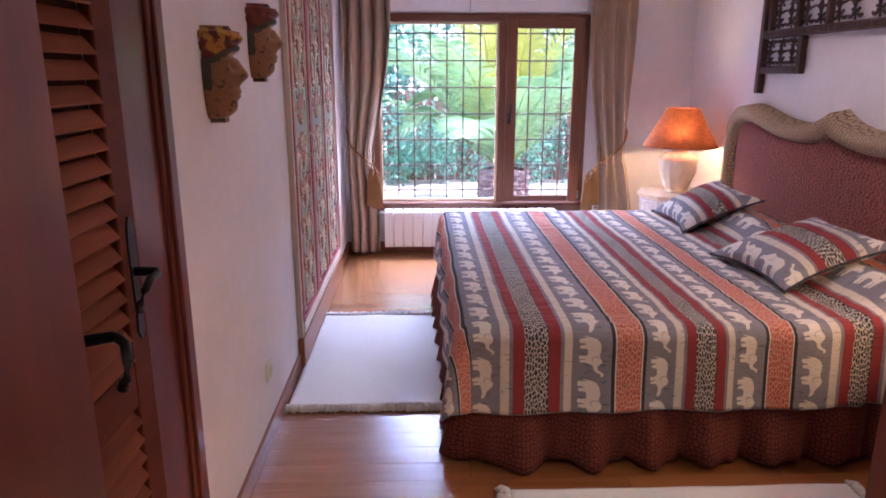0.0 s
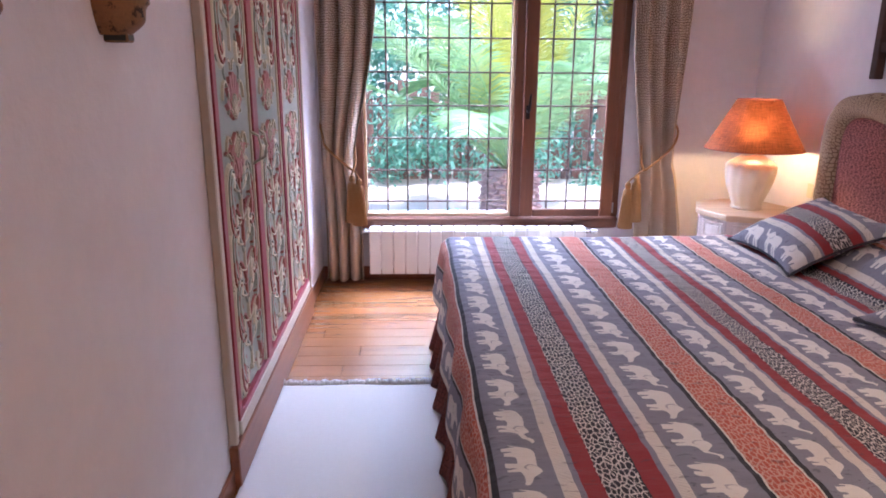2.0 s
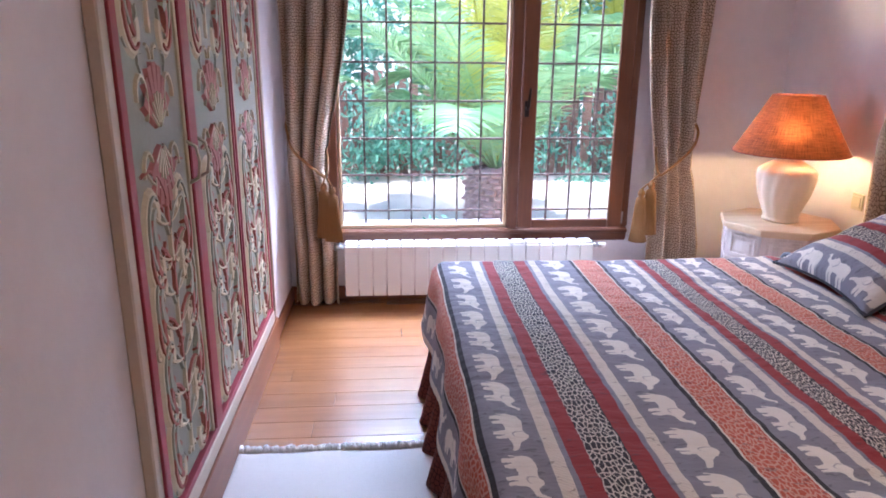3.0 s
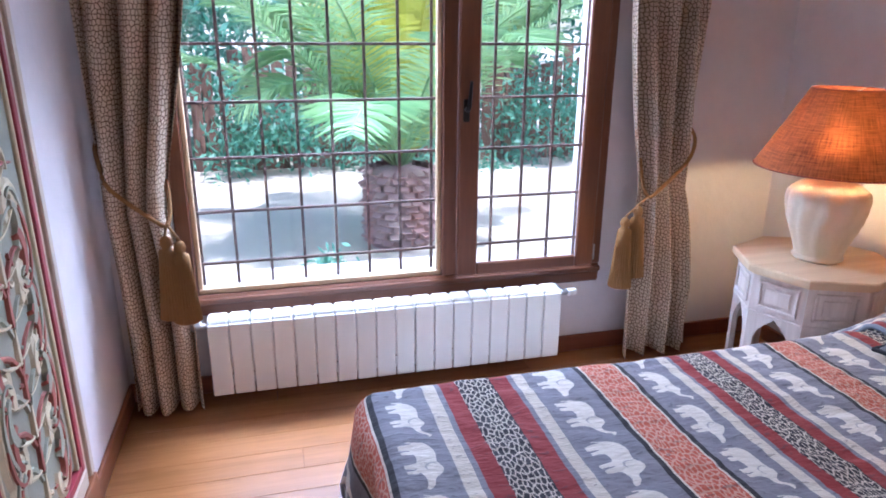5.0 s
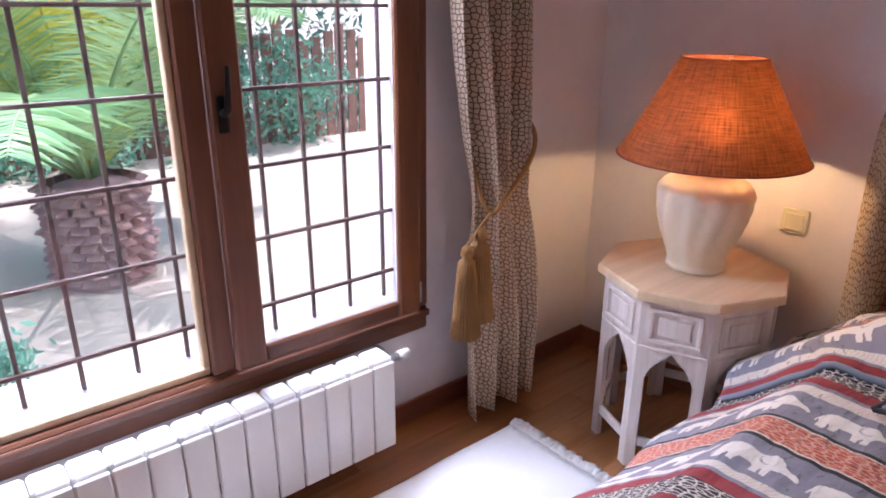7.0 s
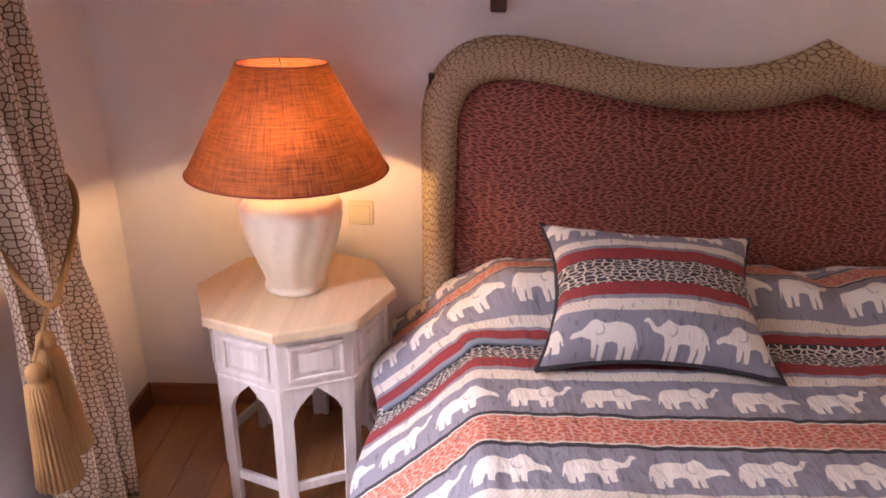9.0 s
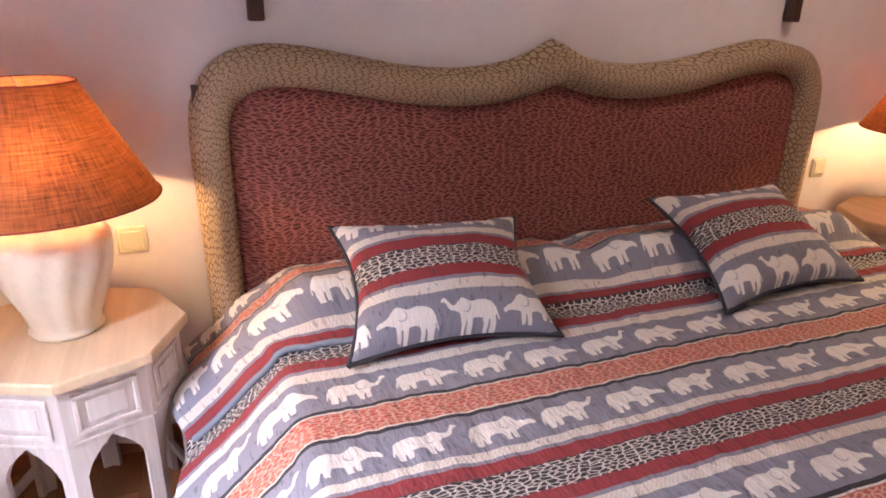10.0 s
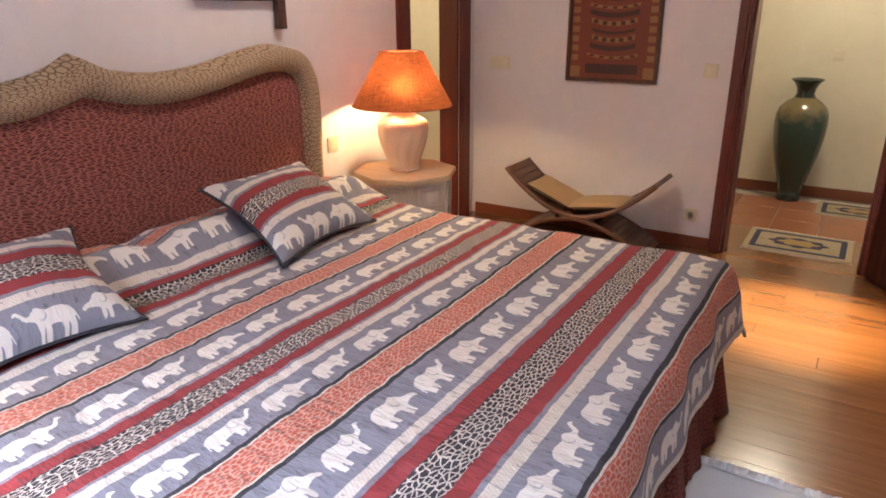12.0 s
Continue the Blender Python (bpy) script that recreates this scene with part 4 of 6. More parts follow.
def carved_head(at, scale, face_turn, label, cap_colour):
    """A carved and painted wooden head in half relief: brow, nose, lips, chin and a turban. One mesh."""
    mats = [patchy("head_wood", (0.27, 0.13, 0.055), (0.045, 0.022, 0.012), 34, 0.60), patchy("head_turban", cap_colour, (0.10, 0.014, 0.010), 20, 0.50),
            plain("head_dark_band", (0.055, 0.055, 0.038), 0.55, 0, 0.3, 30, 0.5)]
    bm = bmesh.new()
    nu, nv = 40, 48
    g = []
    for i in range(nu + 1):
        th = math.pi * i / nu - math.pi / 2
        row = []
        for j in range(nv + 1):
            f = j / nv
            z = -0.145 + 0.29 * f
            prof = math.sqrt(max(0.0, 1 - ((z + 0.005) / 0.152) ** 2)) ** 0.7
            w = 0.066 * prof if z < 0.045 else 0.066 * (0.80 + 0.34 * math.sin(min(1, (z - 0.045) / 0.10) * 2.4))
            if z > 0.132:
                w *= 0.72
            d = w * 1.55
            a = math.sin(th) * w
            o = math.cos(th) * d
            front = max(0.0, math.cos(th))
            o += front ** 14 * 0.024 * math.exp(-((z + 0.012) / 0.020) ** 2)
            o += front ** 20 * 0.014 * math.exp(-((z - 0.012) / 0.025) ** 2)
            o -= 0.012 * math.exp(-((abs(th) - 0.42) / 0.16) ** 2) * math.exp(-((z - 0.020) / 0.013) ** 2)
            o += front ** 8 * 0.009 * math.exp(-((z + 0.060) / 0.007) ** 2) + front ** 8 * 0.010 * math.exp(-((z + 0.076) / 0.007) ** 2)
            o += front ** 4 * 0.010 * math.exp(-((z + 0.115) / 0.018) ** 2)
            if z > 0.045:
                o += 0.006 * math.sin(z * 190 + th * 3)
            o += 0.002 * noise.noise(Vector((a * 50, z * 50, scale)))
            row.append(bm.verts.new((max(o, 0), a, z)))
        g.append(row)
    for i in range(nu):
        for j in range(nv):
            f = bm.faces.new((g[i][j], g[i + 1][j], g[i + 1][j + 1], g[i][j + 1]))
            f.smooth = True
            z = -0.145 + 0.29 * (j + 0.5) / nv
            th = math.pi * (i + 0.5) / nu - math.pi / 2
            band = 0.040 + 0.03 * math.cos(th * 1.5)
            f.material_index = 1 if z > band + 0.018 else 2 if z > band - 0.004 or abs(th) > 1.25 and z > -0.05 else 0
    box(bm, (0.0, -0.02, -0.160), (0.055, 0.02, -0.140), 0.004, 2)
    ob = link("carved_head", bm, mats)
    ob.matrix_world = Matrix.Translation(at) @ Matrix.Rotation(radians(face_turn), 4, "Z") @ Matrix.Scale(scale, 4)
    return tagged(ob, label, "wall carving", "carved heads on the wall")


carved_head((LX - 0.002, 2.80, 1.50), 0.93, 0, "carved wooden head with red and gold turban on the wall", (0.42, 0.21, 0.03))
carved_head((LX - 0.002, 3.37, 1.615), 0.93, 0, "carved wooden head with a dark red turban hung on the wall", (0.16, 0.03, 0.02))

# ---- switches and sockets ----


def wall_plate(name, at, normal, w, h, label, buttons=1, socket=False):
    t = thing(name, at, label, name.replace("_", " "))
    n = Vector(normal)
    side = n.cross(Vector((0, 0, 1)))
    m = Matrix((side, n, Vector((0, 0, 1)))).transposed().to_4x4()
    m.translation = Vector(at)
    bm = bmesh.new()
    box(bm, (-w / 2, 0.0, -h / 2), (w / 2, 0.009, h / 2), 0.003)
    bm.transform(m)
    link("plate", bm, M_PLASTIC, t)
    for k in range(buttons):
        bm = bmesh.new()
        c = -w / 2 + w * (k + 0.5) / buttons
        b = w / buttons * 0.36
        if socket:
            revolve(bm, [(0.001, 0.0), (0.019, 0.0), (0.021, 0.004), (0.023, 0.004), (0.0235, 0.0)], (0, 0, 0), 20)
            bm.transform(Matrix.Translation((c, 0.009, 0)) @ Matrix.Rotation(radians(-90), 4, "X"))
        else:
            box(bm, (c - b, 0.009, -h * 0.34), (c + b, 0.014, h * 0.34), 0.002)
        bm.transform(m)
        link("button" if not socket else "socket_ring", bm, M_PLASTIC, t)
    return t


wall_plate("light_switch", (RX, 5.565, 0.748), (-1, 0, 0), 0.082, 0.082, "ivory light switch on the wall beside the headboard")
wall_plate("light_switch", (RX, 2.80, 0.770), (-1, 0, 0), 0.082, 0.082, "ivory light switch on the wall beside the headboard")
wall_plate("light_switch", (2.09, Y0, 1.108), (0, 1, 0), 0.155, 0.082, "ivory double light switch on the wall by the side room", 2)
wall_plate("light_switch", (0.685, Y0, 1.108), (0, 1, 0), 0.082, 0.082, "ivory light switch on the wall beside the entry door")
wall_plate("wall_socket", (0.70, Y0, 0.215), (0, 1, 0), 0.082, 0.082, "ivory wall socket above the skirting by the stool", 1, True)
wall_plate("wall_socket", (LX, 3.27, 0.300), (1, 0, 0), 0.082, 0.082, "ivory wall socket low on the wardrobe wall", 1, True)
wall_plate("light_switch", (0.12, -0.54, 1.12), (0, 1, 0), 0.082, 0.082, "ivory light switch on the hall wall above the vase")

# ---- bed ----
BX0, BY0, BY1 = 0.21, 3.03, 5.21
YC = 4.18


bed = thing("bed", (1.2, 4.12, 0.0), "double bed with snakeskin-print upholstered headboard and ruffled brown-red skirt", "bed")
boxed("bed_base", (BX0 + 0.06, BY0 + 0.07, 0.06), (2.15, BY1 - 0.07, 0.32), M_DARKWOOD, bed, 0.01)
boxed("mattress", (BX0 + 0.05, BY0 + 0.06, 0.322), (2.15, BY1 - 0.06, 0.545), M_RUG, bed, 0.03)
for x in (0.35, 2.0):
    for y in (BY0 + 0.15, BY1 - 0.15):
        boxed("leg", (x, y, 0.0), (x + 0.06, y + 0.06, 0.0595), M_DARKWOOD, bed)

OUT = smooth_curve([(1.185, 0.10), (1.185, 0.6), (1.19, 0.9), (1.19, 1.07), (1.172, 1.17), (1.12, 1.25), (1.05, 1.295), (0.96, 1.312), (0.85, 1.305), (0.7, 1.277), (0.55, 1.247), (0.4, 1.232), (0.28, 1.234), (0.17, 1.25), (0.08, 1.28), (0.025, 1.308), (0.0, 1.322)])
INN = smooth_curve([(1.080, 0.10), (1.080, 0.6), (1.082, 0.9), (1.080, 1.05), (1.070, 1.11), (1.045, 1.155), (1.0, 1.182), (0.94, 1.192), (0.83, 1.184), (0.69, 1.158), (0.54, 1.130), (0.4, 1.116), (0.28, 1.116), (0.17, 1.128), (0.08, 1.148), (0.02, 1.166), (0.0, 1.172)])
full_out = [(YC + a, b) for a, b in OUT] + [(YC - a, b) for a, b in OUT[-2::-1]]
full_in = [(YC + a, b) for a, b in INN] + [(YC - a, b) for a, b in INN[-2::-1]]
pts, uvs = [], []
run = 0.0
SECT = 11
for k, (o, i) in enumerate(zip(full_out, full_in)):
    if k:
        run += math.hypot(o[0] - full_out[k - 1][0], o[1] - full_out[k - 1][1])
    for s in range(SECT):
        a = s / (SECT - 1)
        bulge = math.sin(math.pi * a) ** 0.55 * 0.045
        t = a + 0.04 * math.sin(2 * math.pi * a)
        pts.append((2.205 - bulge if 0 < s < SECT - 1 else (2.225 if s == 0 else 2.29), i[0] + (o[0] - i[0]) * t, i[1] + (o[1] - i[1]) * t))
        uvs.append((run * 0.75, a * 0.14))
grid_mesh("headboard_frame", pts, len(full_out), SECT, uvs, M_HBFRAME, bed, "headboard border in beige snakeskin-print cloth")
pts, uvs = [], []
NR = 14
for k, (y, z) in enumerate(full_in):
    for r in range(NR):
        f = r / (NR - 1)
        zz = 0.10 + (z - 0.10) * f
        yy = YC + (y - YC) * min(1.0, 1.0)
        edge = min(1.0, (z - zz) / 0.05, (1.08 - abs(yy - YC)) / 0.05 if abs(yy - YC) < 1.08 else 0)
        pts.append((2.222 - 0.018 * max(0.0, edge) ** 0.5, yy + (YC - yy) * 0.02 * (1 - f), zz))
        uvs.append((yy, zz))
grid_mesh("headboard_panel", pts, len(full_in), NR, uvs, M_HBPANEL, bed, "padded headboard panel in dark red printed cloth")
boxed("headboard_back", (2.235, YC - 1.17, 0.0), (2.285, YC + 1.17, 1.20), M_DARKWOOD, bed)


# ruffled skirt round three sides
def skirt_path():
    p = []
    for x in np.linspace(2.15, 0.26, 170):
        p.append((x, BY0 + 0.005, 0, -1))
    for a in np.linspace(-90, -180, 12)[1:-1]:
        p.append((0.26 + 0.05 * math.cos(radians(a)), BY0 + 0.055 + 0.05 * math.sin(radians(a)), math.cos(radians(a)), math.sin(radians(a))))
    for y in np.linspace(BY0 + 0.055, BY1 - 0.055, 190):
        p.append((0.21, y, -1, 0))
    for a in np.linspace(180, 90, 12)[1:-1]:
        p.append((0.26 + 0.05 * math.cos(radians(a)), BY1 - 0.055 + 0.05 * math.sin(radians(a)), math.cos(radians(a)), math.sin(radians(a))))
    for x in np.linspace(0.26, 2.15, 170):
        p.append((x, BY1 - 0.005, 0, 1))
    return p


path_pts = skirt_path()
pts, uvs = [], []
run = 0.0
for k, (x, y, nx, ny) in enumerate(path_pts):
    if k:
        run += math.hypot(x - path_pts[k - 1][0], y - path_pts[k - 1][1])
    for r in range(12):
        f = r / 11
        ph = run * 2 * math.pi / 0.235 + 1.6 * math.sin(run * 2.3) + 0.8 * math.sin(run * 5.1)
        amp = 0.004 + 0.036 * f ** 1.2
        off = 0.012 + 0.040 * f + amp * math.sin(ph) + 0.4 * amp * math.sin(ph * 2.1 + 1)
        z = 0.40 - 0.385 * f + 0.012 * f * math.sin(ph * 0.9 + 2)
        tx, ty = -ny, nx
        sway = 0.014 * f * math.cos(ph)
        pts.append((x + nx * off + tx * sway, y + ny * off + ty * sway, max(z, 0.006)))
        uvs.append((run * 1.35, z))
grid_mesh("bed_skirt", pts, len(path_pts), 12, uvs, M_SKIRTCLOTH, bed, "ruffled brown-red printed bed skirt", thick=0.002)

# the quilted spread
PH_X = [-0.30, 0.208, 0.351, 0.677, 0.886, 0.945, 1.277, 1.526, 1.72, 1.80, 1.95, 2.17]
PH_V = [-0.52, 0.200, 0.435, 0.900, 1.200, 1.310, 1.900, 2.310, 2.600, 2.770, 2.98, 3.36]


def hang(e):
    r = 0.055
    if e <= r * math.pi / 2:
        return r * math.sin(e / r), r * (1 - math.cos(e / r))
    d = e - r * math.pi / 2
    return r + d * 0.10, r + d * 0.985


def sstep(a, b, x):
    t = max(0.0, min(1.0, (x - a) / (b - a)))
    return t * t * (3 - 2 * t)


def spread_point(gx, gy):
    """Where the cloth's point goes that would lie at gx, gy if the bed were endless."""
    ex = max(0.0, BX0 + 0.02 - gx)
    ey = max(0.0, BY0 + 0.02 - gy, gy - (BY1 - 0.02))
    sy = -1 if gy < YC else 1
    x, y = max(gx, BX0 + 0.02), min(max(gy, BY0 + 0.02), BY1 - 0.02)
    z = 0.572
    r = math.hypot(ex, ey)
    if r > 0:
        cx, cy = ex / r, ey / r
        corner = (2 * cx * cy) ** 2
        flare = sstep(0.30, 1.25, gx) if sy > 0 else 0.0
        r *= 1 - 0.24 * corner - (0.36 * sstep(1.60, 2.05, gx) if sy > 0 else 0.0)
        o, d = hang(r)
        o += (corner * (0.16 if sy > 0 else 0.30) + 0.66 * flare) * max(0.0, d - 0.03)
        d -= 0.30 * flare * max(0.0, d - 0.03)
        rip = 0.010 * math.sin(gx * 17 + 1.0) * cy + 0.010 * math.sin(gy * 15) * cx
        rip += 0.012 * noise.noise(Vector((gx * 4, gy * 4, 3.1)))
        o += rip * min(1.0, r / 0.12)
        x -= cx * o
        y += sy * cy * o
        z -= d
    y = YC + (y - YC) * (1 + 0.055 * sstep(1.74, 1.90, gx))
    # pillows under the cloth
    py = sstep(BY0 - 0.02, BY0 + 0.16, gy) * (1 - sstep(BY1 - 0.16, BY1 + 0.02, gy))
    gap = 1 - 0.35 * math.exp(-((gy - YC) / 0.07) ** 2)
    z += 0.105 * sstep(1.76, 1.92, gx) * (1 - 0.35 * sstep(2.05, 2.2, gx)) * py * gap
    z += 0.024 * sstep(1.736, 1.752, gx) * (1 - sstep(1.9, 2.1, gx))
    z += 0.007 * noise.noise(Vector((gx * 2.6, gy * 2.6, 0.3))) + 0.0035 * noise.noise(Vector((gx * 9, gy * 5, 1.3)))
    pk = noise.noise(Vector((gx * 9, gy * 34, 4.4)))
    z += 0.0045 * pk + 0.0025 * noise.noise(Vector((gx * 30, gy * 24, 6.1)))
    z += 0.010 * math.exp(-((gx - 1.66) / 0.05) ** 2) * (0.6 + noise.noise(Vector((0, gy * 7, 8.3))))
    return (x, y, z)


gxs = np.concatenate([np.linspace(2.17, 0.25, 190), np.linspace(0.24, -0.10, 34)])
gys = np.concatenate([np.linspace(BY0 - 0.33, BY0 + 0.05, 32), np.linspace(BY0 + 0.06, BY1 - 0.06, 250), np.linspace(BY1 - 0.05, BY1 + 0.37, 46)])
pts = [spread_point(float(a), float(b)) for a in gxs for b in gys]
uvs = [(float(np.interp(a, PH_X, PH_V)) * PERIOD + 0.765, float(b)) for a in gxs for b in gys]
spread = thing("bedspread", (1.2, 4.12, 0.57), "quilted bedspread with grey, maroon and orange stripes and pale elephants", "bedspread")
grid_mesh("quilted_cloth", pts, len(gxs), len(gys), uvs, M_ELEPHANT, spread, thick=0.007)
M_CUSHPIPE = plain("dark_grey_piping", (0.035, 0.032, 0.04), 0.9, 0, 0.2, 60)
M_HEM = plain("grey_blue_hem_cloth", (0.20, 0.23, 0.28), 0.9, 0, 0.2, 60)
ga, gb0, gb1 = float(gxs[-1]), float(gys[0]), float(gys[-1])
hem = [spread_point(float(a), gb0) for a in gxs] + [spread_point(ga, float(b)) for b in gys[1:]] + [spread_point(float(a), gb1) for a in gxs[::-1][1:]]
bm = bmesh.new()
tube(bm, hem, 0.0055, 6, False)
link("hem", bm, M_HEM, spread, "grey-blue bound hem")
bm = bmesh.new()
tube(bm, [Vector(spread_point(1.748, v)) + Vector((-0.008, 0, 0.006)) for v in [4.72 + 0.03 * k for k in range(29)]], [0.009] * 29, 6)
link("fold_hem", bm, M_HEM, spread, "grey-blue hem of the turned-back fold")


def cushion(tl, tr, bl, br, label, v0):
    tl, tr, bl, br = (Vector(c) for c in (tl, tr, bl, br))
    c = (tl + tr + bl + br) / 4
    t = thing("cushion", c, label, "cushion", "cushions on the bed")
    n = (tr - bl).cross(tl - br).normalized()
    if n.z < 0:
        n = -n
    nu = nv = 41
    for side, name in ((1, "cover"), (-1, "cover_back")):
        pts, uvs = [], []
        for i in range(nu):
            s = -1 + 2 * i / (nu - 1)
            for j in range(nv):
                q = -1 + 2 * j / (nv - 1)
                ss, qq = s * (1 - 0.17 * (1 - q * q)), q * (1 - 0.17 * (1 - s * s))
                a, b = (ss + 1) / 2, (qq + 1) / 2
                p = bl * (1 - a) * (1 - b) + br * a * (1 - b) + tl * (1 - a) * b + tr * a * b
                h = max(0.0, (1 - s * s) * (1 - q * q)) ** 0.42
                p = p + n * (side * h * (0.098 if side > 0 else 0.055) + 0.006 * noise.noise(Vector((s * 3, q * 3, v0))) + 0.004 * noise.noise(Vector((s * 9, q * 5, v0))))
                pts.append(p)
                uvs.append((0.765 + PERIOD * (1.185 + b * 0.80), v0 + a * (br - bl).length))
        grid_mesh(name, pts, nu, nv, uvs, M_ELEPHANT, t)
    rim = []
    for i in range(81):
        k = i / 80 * 4
        e = int(k) % 4
        f = -1 + 2 * (k - int(k))
        s, q = ((f, -1), (1, f), (-f, 1), (-1, -f))[e]
        ss, qq = s * (1 - 0.17 * (1 - q * q)), q * (1 - 0.17 * (1 - s * s))
        a, b = (ss + 1) / 2, (qq + 1) / 2
        rim.append(bl * (1 - a) * (1 - b) + br * a * (1 - b) + tl * (1 - a) * b + tr * a * b)
    bm = bmesh.new()
    tube(bm, rim, 0.006, 6, False)
    link("piping", bm, M_CUSHPIPE, t, "dark grey piping")
    return t


cushion((2.03, 5.02, 0.815), (2.02, 4.42, 0.790), (1.600, 5.07, 0.600), (1.585, 4.48, 0.590), "grey elephant-print square cushion leaning beside the window-side nightstand", 1.30)
cushion((2.03, 3.90, 0.800), (2.05, 3.32, 0.800), (1.530, 3.97, 0.600), (1.590, 3.35, 0.595), "grey elephant-print square cushion leaning beside the far nightstand", 2.06)

# ---- nightstands and lamps ----


def nightstand(cx, cy, label):
    t = thing("nightstand", (cx, cy, 0), label, "nightstand", "nightstands beside the bed")
    R = 0.292
    bm = bmesh.new()
    for z0, z1, r0, r1 in ((0.593, 0.620, R, R - 0.004), (0.580, 0.5928, R - 0.022, R - 0.010)):
        lo = [bm.verts.new((cx + r0 * math.cos(radians(45 * k)), cy + r0 * math.sin(radians(45 * k)), z0)) for k in range(8)]
        mid = [bm.verts.new((cx + r0 * math.cos(radians(45 * k)), cy + r0 * math.sin(radians(45 * k)), z1 - 0.005)) for k in range(8)]
        hi = [bm.verts.new((cx + r1 * math.cos(radians(45 * k)), cy + r1 * math.sin(radians(45 * k)), z1)) for k in range(8)]
        bm.faces.new(lo[::-1])
        bm.faces.new(hi)
        for a, b in ((lo, mid), (mid, hi)):
            for k in range(8):
                bm.faces.new((a[k], a[(k + 1) % 8], b[(k + 1) % 8], b[k]))
    link("tabletop", bm, M_NSTOP, t, "octagonal pale pinkish wood top")
    rb = 0.265
    w = 2 * rb * math.sin(radians(22.5))
    ap = rb * math.cos(radians(22.5))
    hw = w / 2

    def arch(c):
        c = abs(c)
        if c < 0.012:
            return 0.425 - c * 0.9
        if c < 0.042:
            return 0.408 - ((c - 0.012) / 0.026) ** 2 * 0.022
        return 0.382 - ((c - 0.042) / 0.026) ** 1.5 * 0.045

    cols = [-hw, -0.070] + [(-0.070 + 0.140 * k / 16) for k in range(1, 16)] + [0.070, hw]

    for k in range(8):
        m = Matrix.Translation((cx, cy, 0)) @ Matrix.Rotation(radians(45 * k + 22.5 - 90), 4, "Z") @ Matrix.Translation((0, ap - 0.018, 0))
        b = bmesh.new()
        line = [(-hw, 0.0), (-hw, 0.5798), (hw, 0.5798), (hw, 0.0), (0.070, 0.0)] + [(c, arch(c)) for c in cols[-2:0:-1]] + [(-0.070, 0.0)]
        f0 = b.faces.new([b.verts.new((c, 0.018, z)) for c, z in line])
        back = bmesh.ops.extrude_face_region(b, geom=[f0])
        bmesh.ops.translate(b, verts=[v for v in back["geom"] if isinstance(v, bmesh.types.BMVert)], vec=(0, -0.018, 0))
        bmesh.ops.recalc_face_normals(b, faces=b.faces)
        b.transform(m)
        link("side_panel", b, M_NSBASE, t)
        b = bmesh.new()
        for lo, hi in (((-0.075, 0.0182, 0.455), (0.075, 0.026, 0.467)), ((-0.075, 0.0182, 0.552), (0.075, 0.026, 0.564)),
                       ((-0.075, 0.0182, 0.4672), (-0.063, 0.026, 0.5518)), ((0.063, 0.0182, 0.4672), (0.075, 0.026, 0.5518)), ((-0.046, 0.0182, 0.480), (0.046, 0.023, 0.539))):
            box(b, lo, hi, 0.002)
        box(b, (-hw + 0.004, 0.0182, 0.430), (hw - 0.004, 0.023, 0.439), 0.002)
        b.transform(m)
        link("raised_moulding", b, M_NSBASE, t)
        b = bmesh.new()
        box(b, (-0.0698, 0.002, 0.085), (0.0698, 0.016, 0.115), 0.002)
        b.transform(m)
        link("stretcher", b, M_NSBASE, t)
    return t


ns = nightstand(1.998, 5.722, "octagonal whitewashed nightstand with arched sides and pale wood top")
copy_thing(ns, Matrix.Translation((1.998, 2.545, 0)))


